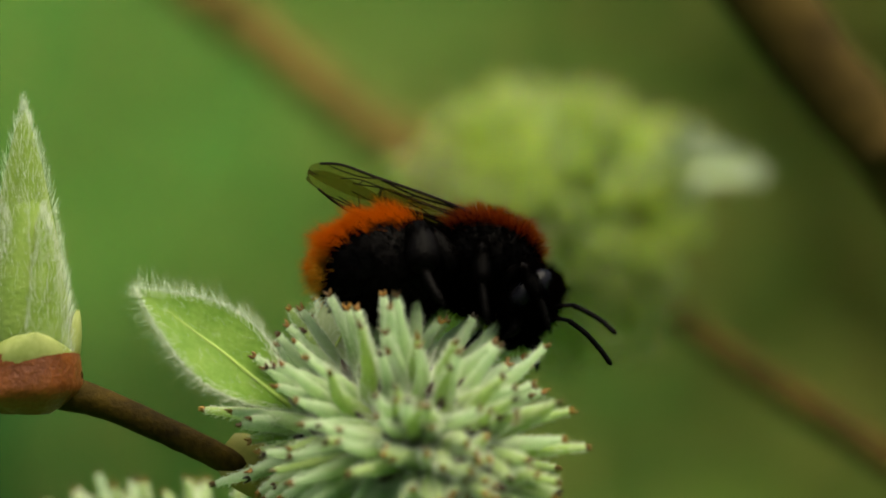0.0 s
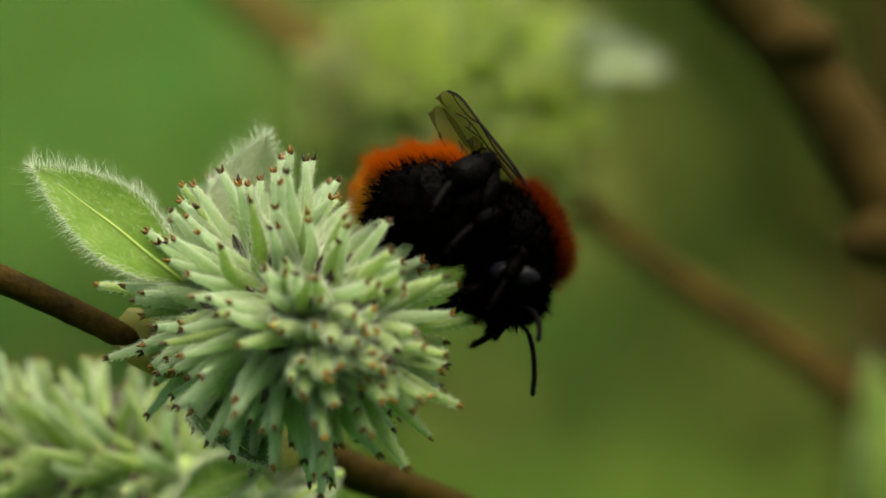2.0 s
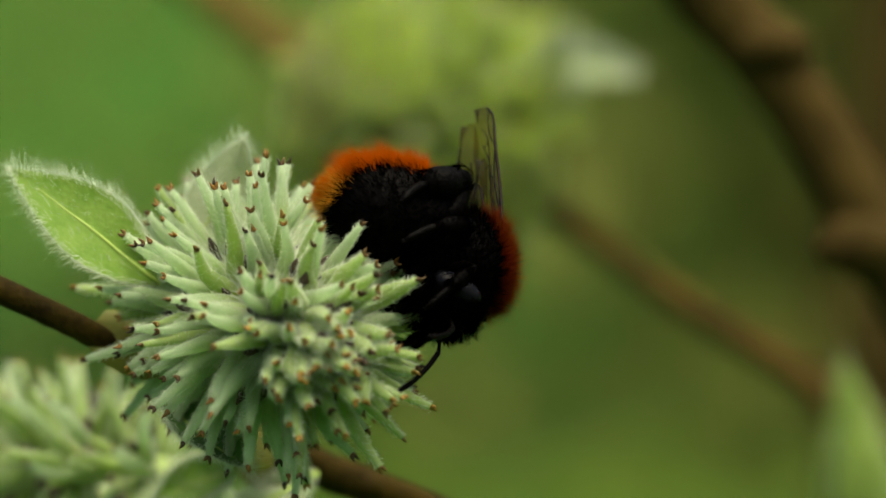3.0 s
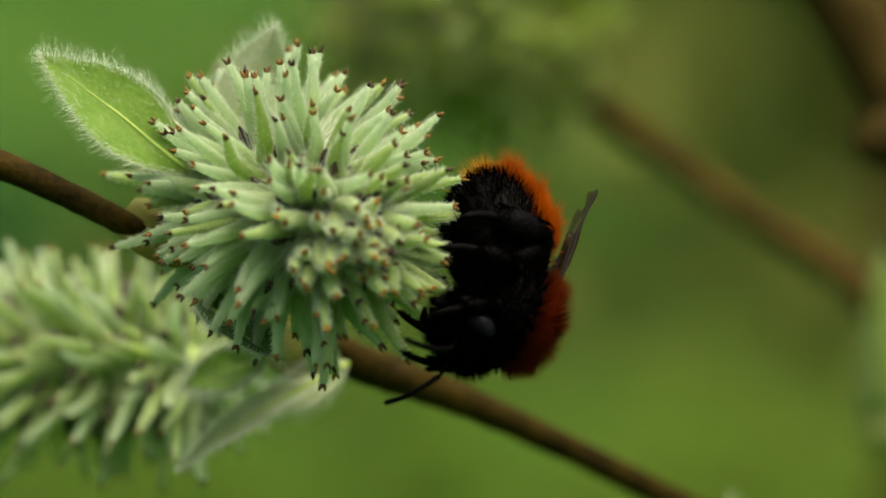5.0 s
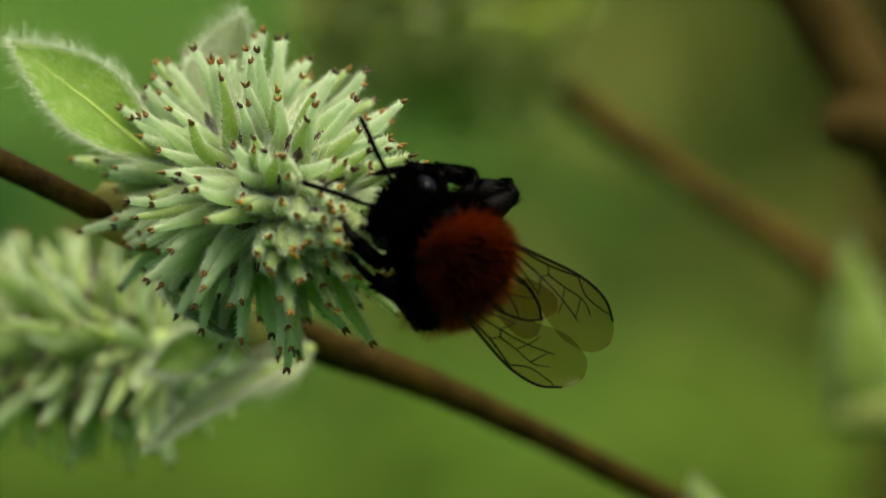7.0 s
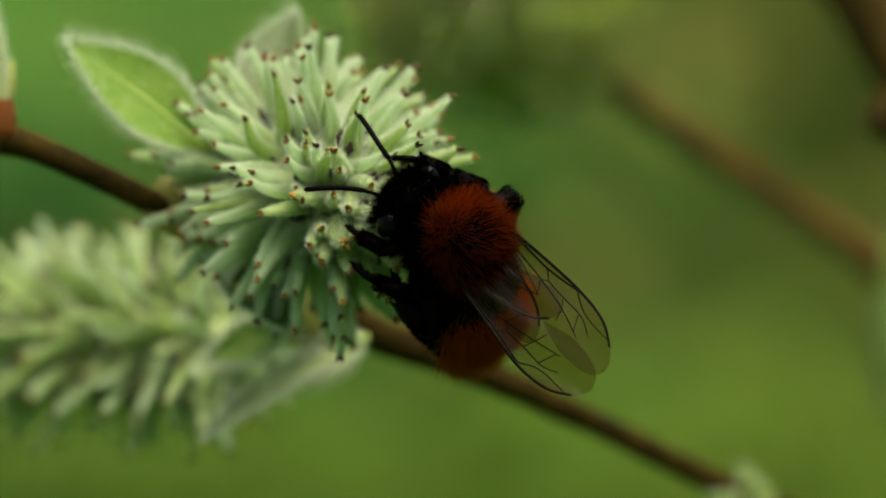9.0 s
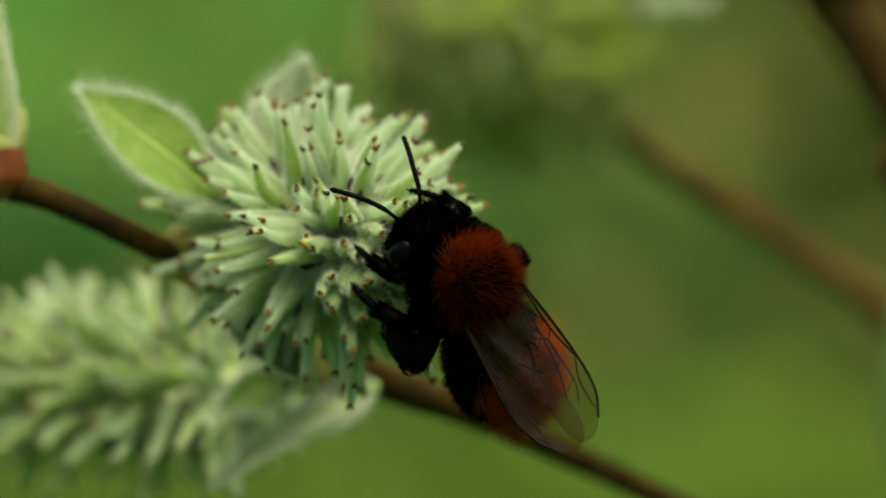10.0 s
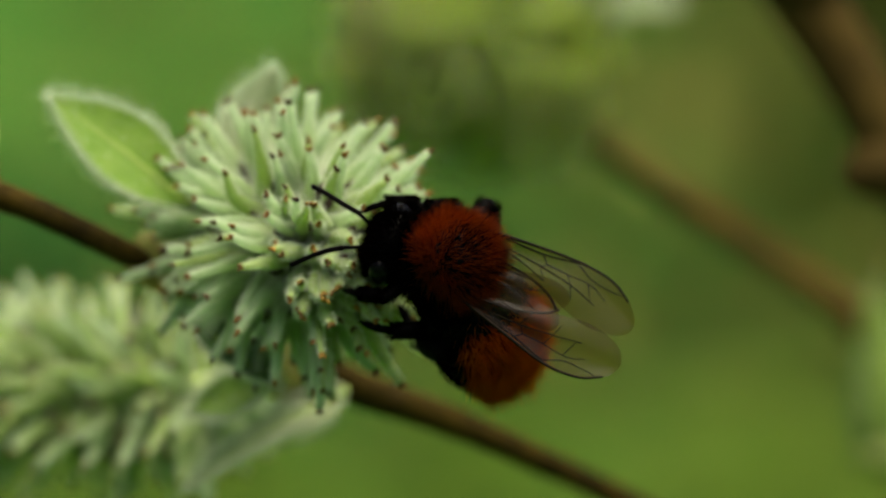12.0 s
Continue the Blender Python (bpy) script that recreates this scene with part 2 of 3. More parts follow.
def shrub(name, x, y, wide, deep, high, mat, leaves, seed, label):
    """A leafy shrub: stems from the ground and a crown of many small leaves; metres."""
    rnd = random.Random(seed)
    ob = thing(name, (x * 1000, y * 1000, -1200), label, "shrub", "shrubs in the distance")
    for k in range(7):
        foot = Vector((rnd.uniform(-0.2, 0.2) * wide * 1000, rnd.uniform(-0.2, 0.2) * deep * 1000, 0))
        head = Vector((rnd.uniform(-0.45, 0.45) * wide * 1000, rnd.uniform(-0.4, 0.4) * deep * 1000, high * 900))
        line = smooth_line([foot, foot.lerp(head, 0.4) + Vector((rnd.uniform(-90, 90), rnd.uniform(-90, 90), 0)), head], 5)
        part("stem", mesh("stem", *tube(line, [14, 9, 3], 8, wobble=0.1, seed=k), "bark_dark"), ob)
    verts, faces = [], []
    for k in range(leaves):
        up = rnd.random() ** 0.8
        girth = 1.0 if high < 2 else 0.45 + 0.62 * math.sin(math.pi * (0.12 + 0.86 * up)) + 0.16 * noise.noise(Vector((up * 5, seed, 0)))
        p = Vector((rnd.gauss(0, 0.28) * wide * girth, rnd.gauss(0, 0.25) * deep * girth, high * (0.08 + 0.92 * up))) * 1000
        d = Vector((rnd.gauss(0, 1), rnd.gauss(0, 1), rnd.gauss(0, 0.7))).normalized()
        a, b = ring_frame(d)
        ln, wd = rnd.uniform(26, 48), rnd.uniform(9, 15)
        i = len(verts)
        verts += [p, p + d * ln * 0.5 + a * wd + b * 3, p + d * ln, p + d * ln * 0.5 - a * wd + b * 3]
        faces += [(i, i + 1, i + 2), (i, i + 2, i + 3)]
    part("foliage", mesh("foliage", verts, faces, mat, False), ob, kind="stuff")
    return ob


ground()
shrub("shrub", 0.34, 2.6, 0.85, 0.8, 2.7, "foliage_olive", 45000, 2, "olive brown leafy shrub on the meadow, out of focus")
shrub("shrub", -0.37, 2.5, 0.55, 0.4, 1.25, "foliage_dark", 11000, 6, "low dark green bush on the meadow, out of focus")
shrub("shrub", 0.16, 1.7, 1.3, 0.35, 1.16, "foliage_yellow", 13000, 4, "low yellowish green bush before the taller shrub, out of focus")


# ---- willow ----
def leaf_mesh(length, width, fold, curl, mat, droop=0.0, seed=0):
    """A pointed willow leaf along +x, its face to +z, with real thickness; also gives its edge points and ribs."""
    nu, nv, thick = 14, 8, 0.12
    rnd = random.Random(seed)

    def sheet(u, v):
        w = width / 2 * (math.sin(math.pi * u ** 0.95) ** 0.95 * (1.08 - 0.2 * u) + 0.04 * (1 - u))
        y = v * w
        z = fold * abs(v) ** 1.4 * w + curl * math.sin(u * math.pi) * length * 0.1 - droop * u * u * length
        return Vector((u * length, y, z + 0.05 * math.sin(u * 17 + v * 3)))
    verts, faces = [], []
    for side in (1, -1):
        k = len(verts)
        for i in range(nu + 1):
            for j in range(nv + 1):
                v = 2 * j / nv - 1
                p = sheet(i / nu, v)
                p.z += side * thick / 2 * (1 - v * v * 0.9)
                verts.append(p)
        for i in range(nu):
            for j in range(nv):
                q = k + i * (nv + 1) + j
                f = (q, q + nv + 1, q + nv + 2, q + 1)
                faces.append(f if side > 0 else f[::-1])
    edge = [(sheet(i / 60, sg), sg, i / 60) for i in range(1, 60) for sg in (1, -1)]
    rib = [sheet(i / 10, 0) + Vector((0, 0, thick * 0.2)) for i in range(10)]
    face_pts = [sheet(rnd.uniform(0.05, 0.95), rnd.uniform(-0.95, 0.95)) for _ in range(380)]
    return mesh("blade", verts, faces, mat), edge, rib, face_pts


def leaf(at, tip, face, width, label, mat="leaf", fold=0.25, curl=0.3, droop=0.0, hair=1.0, parent=None, name="leaf", seed=0):
    """A silky young leaf from its stalk at `at` to `tip`, its upper face towards `face`."""
    a, b = Vector(at), Vector(tip)
    length = (b - a).length
    rnd = random.Random(seed)
    if parent is None:
        ob = thing(name, at, label, "leaf", "young leaves")
        m = aim_pose((0, 0, 0), b - a, face)
        ob.matrix_basis = Matrix.Translation(spot(*at)) @ m
    else:
        ob = new(name)
        ob.parent = parent
        ob.matrix_basis = aim_pose(a, b - a, face)
        tagged(ob, label)
    me, edge, rib, pts = leaf_mesh(length, width, fold, curl, mat, droop, seed)
    part("blade", me, ob)
    part("midrib", mesh("midrib", *tube(rib, [0.15, 0.1, 0.03], 6), "midrib"), ob, "pale yellow midrib")
    roots = []
    for p, sg, u in edge:
        for _ in range(13):
            roots.append((p + Vector((rnd.uniform(-0.1, 0.1), -sg * rnd.choice((0, 0, 0, 0.1, 0.25)), 0.06)), Vector((0.6 + rnd.gauss(0, 0.3), sg * (1 + rnd.gauss(0, 0.3)), rnd.gauss(0, 0.35))), rnd.choice((0.15, 0.25, 0.35, 0.5, 0.75, 1.0)) * rnd.uniform(0.7, 1.2) * hair, Vector((rnd.gauss(0.2, 0.25), rnd.gauss(0, 0.2), rnd.gauss(0, 0.2)))))
    for p in pts:
        roots.append((p, Vector((1, rnd.gauss(0, 0.3), rnd.choice((-1, 1)) * 0.35)), rnd.uniform(0.3, 0.7) * hair, Vector((0, 0, 0))))
    for _ in range(60):
        roots.append((Vector((length * rnd.uniform(0.95, 1), 0, 0)), Vector((1, rnd.gauss(0, 0.6), rnd.gauss(0, 0.5))), rnd.uniform(0.4, 0.9) * hair, Vector((0, 0, 0))))
    part("silky_hair", mesh("silky_hair", *strands(roots, 0.0055, seed), "silk"), ob, "long silky white hairs", kind="stuff")
    return ob


PISTIL_WALL = [0.26, 0.355, 0.40, 0.405, 0.385, 0.35, 0.305, 0.26, 0.215, 0.17, 0.13]


def pistil_meshes(count, seed, mat):
    """Flask-shaped capsules along +x, broad at the foot and drawn out to a short style; each a little bent."""
    out = []
    rnd = random.Random(seed)
    last = len(PISTIL_WALL) - 1
    for k in range(count):
        ln = rnd.uniform(4.0, 4.9)
        by, bz = rnd.uniform(-0.5, 0.5), rnd.uniform(-0.5, 0.5)
        line = smooth_line([(0, 0, 0), (ln * 0.3, by * 0.35, bz * 0.35), (ln * 0.65, by, bz), (ln, by * 0.8, bz * 0.8)], 4)
        body = mesh("pistil", *tube(line, PISTIL_WALL, 9, wobble=0.05, seed=k), mat)
        tip = line[-1]
        v, f = tube([tip + Vector((-0.05, 0, 0)), tip + Vector((0.08, 0, 0))], [0.105, 0.09], 7)
        for sg in (1, -1):
            reach = rnd.uniform(0.2, 0.32)
            tube([tip + Vector((0.02, sg * 0.03, 0)), tip + Vector((0.12, sg * 0.09, 0.04)), tip + Vector((reach, sg * rnd.uniform(0.08, 0.17), 0.02))], [0.085, 0.07, 0.02], 6, v, f)
        hairs = []
        for _ in range(520):
            x, w = rnd.uniform(0.1, last - 0.1), rnd.uniform(0, 6.283)
            i = int(x)
            radius = PISTIL_WALL[i] + (PISTIL_WALL[i + 1] - PISTIL_WALL[i]) * (x - i)
            q = x / last * (len(line) - 1)
            at = line[int(q)].lerp(line[min(int(q) + 1, len(line) - 1)], q % 1)
            n = Vector((0, math.cos(w), math.sin(w)))
            hairs.append((at + n * radius * 0.94, n + Vector((1.0, rnd.gauss(0, 0.3), rnd.gauss(0, 0.3))), rnd.uniform(0.08, 0.25), Vector((0.1, 0, 0))))
        out.append((body, mesh("stigma", v, f, "stigma_fresh" if mat == "pistil_green" else "stigma"), mesh("down", *strands(hairs, 0.009, k), "silk")))
    return out


PISTILS = {mat: pistil_meshes(8, 5, mat) for mat in ("pistil", "pistil_green", "pistil_yellow")}


def catkin(base, apex, label, count, spread, seed, core=(1.1, 1.9, 2.1, 1.7, 0.6), lean=(-15, 86), fuzz=2500, size=1.0, mat="pistil", stalk=None, young=0.2):
    """A female willow catkin: an axis set with downy capsules in spirals, dark bracts and silk between."""
    rnd = random.Random(seed)
    a, b = Vector(base), Vector(apex)
    d = (b - a).normalized()
    u, v = ring_frame(d)
    tilted = lambda q: lean[0] + (lean[1] - lean[0]) * q ** spread
    ob = thing("willow_catkin", base, label, "catkin", "willow catkins")
    line = [(b - a) * (i / 8) for i in range(9)]
    part("axis", mesh("axis", *tube(line, core, 12, wobble=0.08, seed=seed), "core"), ob)
    if stalk:
        way = Vector(stalk) - a
        part("stalk", mesh("stalk", *tube(smooth_line([way, way * 0.5 + Vector((0, 0, 0.6)), Vector((0, 0, 0)), (b - a) * 0.06], 4), [0.45, 0.5, 0.6, 0.8], 10, wobble=0.05, seed=seed), "core"), ob, "short green stalk")
    silk, scales_v, scales_f = [], [], []
    for k in range(count):
        s = (k + 0.5) / count
        s = s ** 1.1
        w = k * 2.39996 + rnd.uniform(-0.12, 0.12)
        out = u * math.cos(w) + v * math.sin(w)
        tilt = radians(tilted(s) + rnd.gauss(0, 15))
        x = s * (len(core) - 1)
        i = min(int(x), len(core) - 2)
        r = core[i] + (core[i + 1] - core[i]) * (x - i)
        way = out * math.cos(tilt) + d * math.sin(tilt) + d.cross(out) * rnd.gauss(0, 0.23)
        root = (b - a) * s + out * r * 0.75
        fresh = mat == "pistil" and (s + rnd.gauss(0, 0.1) > 0.72 or rnd.random() < young)
        body, tip, down = PISTILS["pistil_green" if fresh else mat][rnd.randrange(8)]
        up = Vector((rnd.gauss(0, 1), rnd.gauss(0, 1), rnd.gauss(0, 1)))
        pistil = part("pistil", body, ob, m=aim_pose(root, way, up) @ Matrix.Diagonal((size * rnd.uniform(0.84, 1.14) * (1 - 0.5 * max(0, s - 0.74) / 0.26), size * rnd.uniform(0.9, 1.1) * (1 + 1.2 * max(0, s - 0.75)), size * rnd.uniform(0.9, 1.1) * (1 + 1.2 * max(0, s - 0.75)), 1)))
        part("stigma", tip, pistil)
        part("down", down, pistil, kind="stuff")
        if k % 2 or mat == "pistil_yellow":
            continue
        q = root + way * 1.5 + d.cross(out) * 0.55
        tube([q, q + way * 0.7, q + way * 1.25], [0.12, 0.26, 0.05], 5, scales_v, scales_f)
    if scales_v:
        part("bract", mesh("bract", scales_v, scales_f, "bract"), ob, "small blackish bracts", kind="stuff")
    for k in range(fuzz):
        s, w = rnd.random(), rnd.uniform(0, 6.283)
        out = u * math.cos(w) + v * math.sin(w)
        x = s * (len(core) - 1)
        i = min(int(x), len(core) - 2)
        r = core[i] + (core[i + 1] - core[i]) * (x - i)
        tilt = radians(tilted(s) + rnd.gauss(0, 12))
        silk.append(((b - a) * s + out * r, out * math.cos(tilt) + d * math.sin(tilt) + Vector((rnd.gauss(0, 0.2), rnd.gauss(0, 0.2), rnd.gauss(0, 0.2))), rnd.uniform(1.0, 3.0), Vector((rnd.gauss(0, 0.15), rnd.gauss(0, 0.15), rnd.gauss(0, 0.15)))))
    part("silk", mesh("silk", *strands(silk, 0.015, seed), "silk"), ob, "fine white silk", kind="stuff")
    return ob


def twig(name, points, radii, mat, label, category="twig", sides=12, nodes=()):
    line = [Vector(p) for p in points]
    ob = thing(name, points[0], label, category, "willow twigs")
    course = smooth_line([p - line[0] for p in line], 6)
    part("bark", mesh("bark", *tube(course, radii, sides, wobble=0.04, seed=len(points)), mat), ob)
    for p, r in nodes:
        v, f = ball(Vector(p) - line[0], (r, r * 0.8, r * 0.7), 12, 8, lambda q: 1 + 0.12 * noise.noise(q * 3))
        part("node", mesh("node", v, f, mat), ob, "swollen leaf scar")
    return ob


twig("willow_twig", [(-23.5, 5, 6.0), (-21.0, 5, 5.2), (-18.2, 5, 3.9), (-15.5, 5.5, 2.5), (-13.0, 8, 1.0), (-9.2, 13, -1.7), (-5.4, 18, -4.0), (-3.4, 20, -4.8), (0.8, 24, -6.5), (6.6, 30, -9.35), (13.9, 36, -13.1), (22, 42, -16.6), (34, 50, -21.5)],
     [0.9, 0.68, 0.64, 0.62, 0.64, 0.7, 0.95, 0.98, 0.78, 0.7, 0.66, 0.64, 0.62], "bark", "thin brown willow twig with olive sheen bearing the catkins", nodes=[((-23.0, 4.6, 6.6), 0.95), ((-3.4, 19.7, -4.9), 1.15)])
catkin((-9.4, 6.8, 4.1), (-4.5, -4.9, 1.8), "pale green fluffy female willow catkin with brown tipped pistils", 270, 1.3, 15, fuzz=11000, size=1.2, stalk=(-13.4, 7.7, 1.3))
# More fresh pistils here: their deeper green also stands for this catkin's shade.
catkin((-12.9, 22, -4.4), (-30, 34, -3.9), "second pale green willow catkin on the same twig, out of focus", 250, 1.3, 12, fuzz=1500, size=1.0, stalk=(-7.6, 15.6, -2.9), young=0.6)
catkin((4.0, 92, 15.6), (-4.6, 87, 16.8), "yellowish green willow catkin far behind, blurred", 720, 1.5, 13, core=(2.2, 3.4, 3.7, 3.2, 1.6), fuzz=9000, size=1.22, mat="pistil_yellow", stalk=(5.0, 90.5, 12.8))
leaf((-12.5, 3.4, 4.9), (-19.4, 2.4, 10.45), (0.25, -1, 0.35), 3.7, "fresh green young willow leaf with silky white margin", "leaf", 0.22, 0.3, seed=1)
leaf((-11.6, 8, 5.6), (-8.5, 6, 11.8), (0.5, 1, 0.2), 3.4, "young willow leaf showing its pale felted underside", "leaf_pale", 0.3, 0.4, seed=2)
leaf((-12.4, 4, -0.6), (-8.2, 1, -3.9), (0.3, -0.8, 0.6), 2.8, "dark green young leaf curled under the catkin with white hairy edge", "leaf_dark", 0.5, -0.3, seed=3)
leaf((-9.2, 13, -3.9), (-13.4, 13, -5.4), (0.1, -1, 0.5), 2.4, "light green leaf at the foot of the second catkin", "leaf", 0.3, 0.2, seed=4)
leaf((-6.4, 14, -4.8), (-13.6, 12, -9.3), (0.3, -0.8, 0.6), 1.5, "narrow whitish felted leaf hanging below the twig", "leaf_pale", 0.6, 0.8, hair=0.6, seed=5)
leaf((-5.4, 16, -4.2), (-10.0, 15, -6.6), (0.5, -1, 0.2), 1.8, "small pale felted leaf below the twig", "leaf_pale", 0.5, 0.5, seed=6)


def scale_mesh(length, width, mat, cup=0.5, point=0.0):
    """A cupped bud scale along +x; point sharpens its tip."""
    nu, nv = 10, 8
    verts, faces = [], []
    for side in (0.06, -0.06):
        k = len(verts)
        for i in range(nu + 1):
            u = i / nu
            w = width / 2 * math.sin(math.pi * min(1, 0.12 + 0.88 * u ** 0.8)) ** (0.6 + point) + 0.05
            for j in range(nv + 1):
                v = 2 * j / nv - 1
                verts.append(Vector((u * length, math.sin(v * 1.45) * w, cup * w * (math.cos(v * 1.45) - 1) + math.sin(u * math.pi * 0.8) * 0.35 + side)))
        for i in range(nu):
            for j in range(nv):
                q = k + i * (nv + 1) + j
                faces.append((q, q + nv + 1, q + nv + 2, q + 1) if side > 0 else (q, q + 1, q + nv + 2, q + nv + 1))
    return mesh("bud_scale", verts, faces, mat)


def furled_mesh(length, width, mat, lean=0.0, wrap=1.25):
    """A furled leaf along +x, broad at its foot and drawn to a point, rolled about the shoot."""
    nu, nv = 16, 12
    verts, faces = [], []
    for side in (0.07, -0.07):
        k = len(verts)
        for i in range(nu + 1):
            u = i / nu
            w = width / 2 * (1 - u ** 1.5) ** 0.85 * (0.82 + 0.18 * math.sin(min(1, u * 2.6) * math.pi / 2)) + 0.05
            for j in range(nv + 1):
                v = 2 * j / nv - 1
                pleat = 0.05 * math.cos(v * 9) * math.sin(u * math.pi) + 0.04 * math.sin(u * 21 + v * 4)
                verts.append(Vector((u * length, math.sin(v * wrap) * w + lean * u * u, w * 0.8 * (math.cos(v * wrap) - 1) + math.sin(u * math.pi * 0.9) * 0.25 - 0.5 * abs(lean) * u ** 3 + pleat + side)))
        for i in range(nu):
            for j in range(nv):
                q = k + i * (nv + 1) + j
                faces.append((q, q + nv + 1, q + nv + 2, q + 1) if side > 0 else (q, q + 1, q + nv + 2, q + nv + 1))
    return mesh("bud_leaf", verts, faces, mat)


def husk_mesh(length, width):
    """A plump woody scale along +x, bulging out at its foot, with a raised keel and an uneven rim."""
    nu, nv = 12, 12
    verts, faces = [], []
    for side in (0.09, -0.09):
        k = len(verts)
        for i in range(nu + 1):
            u = i / nu
            belly = width / 2 * (0.35 + 0.65 * math.sin(min(1.0, u * 1.9) * math.pi / 2)) * (1 - 0.08 * u * u)
            for j in range(nv + 1):
                v = 2 * j / nv - 1
                keel = 0.12 * max(0, 1 - abs(v) * 5) + 0.05 * noise.noise(Vector((u * 4, v * 4, width)))
                reach = length * u * (1 - 0.22 * v * v - 0.16 * v)
                verts.append(Vector((reach, math.sin(v * 1.3) * belly, math.cos(v * 1.3) * (belly * 0.85 + keel) + side)))
        for i in range(nu):
            for j in range(nv):
                q = k + i * (nv + 1) + j
                faces.append((q, q + nv + 1, q + nv + 2, q + 1) if side > 0 else (q, q + 1, q + nv + 2, q + nv + 1))
    return mesh("bud_scale", verts, faces, "scale")


def leaf_bud(at, tip, width, label, seed, brown=True, silky=1.0, name="leaf_bud"):
    """An opening bud: furled silky leaves round one another, held by cupped scales."""
    a, b = Vector(at), Vector(tip)
    ob = thing(name, at, label, "bud", "opening leaf buds")
    way = b - a
    u, v = ring_frame(way)
    n = way.normalized()
    core = smooth_line([Vector((0, 0, 0)), way * 0.35, way * 0.65, way * 0.85], 4)
    part("shoot", mesh("shoot", *tube(core, [width * 0.34, width * 0.36, width * 0.26, width * 0.12, 0.1], 12, wobble=0.04, seed=seed), "leaf_silky"), ob)
    rnd = random.Random(seed)
    for k, (w, reach, wide, out, lean) in enumerate(((3.3, 1.0, 0.94, 0.2, 0.1), (0.3, 0.95, 0.9, 0.16, 0.1), (1.9, 0.9, 0.8, 0.2, 0.2), (-2.3, 0.62, 0.62, 0.42, 0.35), (2.3, 0.6, 0.6, 0.3, 0.1))):
        side = u * math.cos(w) + v * math.sin(w)
        wrap = part("bud_leaf", furled_mesh(way.length * reach, width * wide, "leaf_silky", lean), ob, m=aim_pose(side * width * out, n - side * 0.07, side))
        roots = []
        for vert in wrap.data.vertices[: len(wrap.data.vertices) // 2]:
            lateral = vert.co.y / S / (width * wide / 2)
            rim = vert.index % 13 in (0, 12)
            for _ in range(int((15 if rim else 5) * silky)):
                p = vert.co / S + Vector((rnd.uniform(-0.35, 0.35), rnd.uniform(-0.15, 0.15), 0))
                roots.append((p, Vector((1.3 + rnd.gauss(0, 0.25), lateral * 0.6 + rnd.gauss(0, 0.25), 0.35 + rnd.gauss(0, 0.2))), rnd.uniform(0.3, 0.75), Vector((0, 0, rnd.gauss(0, 0.1)))))
        part("silky_hair", mesh("silky_hair", *strands(roots, 0.006, seed + k), "silk"), wrap, "silky white hairs", kind="stuff")
    for w, reach, wide, out in ((-2.9, 0.19, 0.85, 0.40), (-1.3, 0.26, 0.36, 0.42)):
        side = u * math.cos(w) + v * math.sin(w)
        part("inner_scale", scale_mesh(way.length * reach, width * wide, "scale_pale", 0.9), ob, "yellowish inner bud scale", aim_pose(side * width * out, n + side * 0.04, side))
    for w, wide in ((-2.7, 1.0), (2.2, 0.9), (0.2, 0.95)) if brown else ():
        side = u * math.cos(w) + v * math.sin(w)
        part("bud_scale", husk_mesh(width * 0.56, width * wide), ob, "reddish brown bud scale", aim_pose(side * width * 0.1 - n * width * 0.3, n, side))
    return ob


leaf_bud((-24.7, 5, 6.4), (-24.5, 4, 18.9), 5.0, "opening leaf bud with silky green leaves and red-brown scale", 1)
leaf_bud((13.6, 35.0, -13.6), (12.3, 34.2, -13.1), 0.9, "tiny pale bud scale leaf beside the bud on the twig", 4, False, 0.15)
leaf_bud((25.6, 78, -9.8), (24.2, 76, 1.3), 6.4, "pale green leaf bud at the end of a twig, blurred", 2, False, 0.2)
leaf_bud((15.0, 35.2, -13.9), (13.9, 34.4, -11.6), 1.3, "tiny whitish green bud on the twig", 3, False, 0.15)
for at, way, face, mat in (((-15.6, 5.6, 3.3), (1.0, 0.1, -0.95), (0.3, -1, 0.3), "scale_yellow"), ((-7.4, 13, -3.0), (-0.9, -0.6, 0.2), (0.2, -1, 0.3), "scale_yellow"), ((-5.8, 16.2, -4.3), (-0.9, -0.3, 0.1), (0.2, -1, 0.4), "scale_yellow")):
    ob = thing("bud_scale", at, "yellowish papery bud scale at the foot of a catkin", "bud scale", "papery scales")
    part("scale", scale_mesh(4.0, 2.6, mat, 0.2), ob, m=aim_pose((0, 0, 0), way, face))

twig("willow_twig", [(3.6, 91, 14.0), (5.6, 90, 12.0), (9.3, 89, 9.0), (16.8, 86, 3.7), (22.8, 82, -0.5), (26.0, 79, -5.2), (27.2, 77, -9), (30, 76, -20)], [0.95, 0.9, 0.9, 1.0, 1.2, 1.0, 0.9], "bark_red", "brown willow twig behind, blurred", nodes=[((5.4, 90, 12.3), 1.4), ((23.2, 81.6, -0.6), 1.5)])
twig("willow_twig", [(-30, 150, 40), (-20, 148, 31.7), (-10.5, 145, 23.8), (-2, 132, 18), (5.0, 112, 13)], [1.5, 1.5, 1.4, 1.3, 1.0], "bark_orange", "reddish brown twig leading to the far catkin, blurred", nodes=[((-10.5, 144.4, 24.2), 1.7), ((-22.0, 147.6, 33.6), 1.8)])
leaf((5.6, 89, 15.6), (8.7, 86, 21.2), (0.5, -1, 0.2), 3.0, "short whitish felted leaf beside the far catkin, blurred", "leaf_grey", 0.4, 0.5, seed=9)
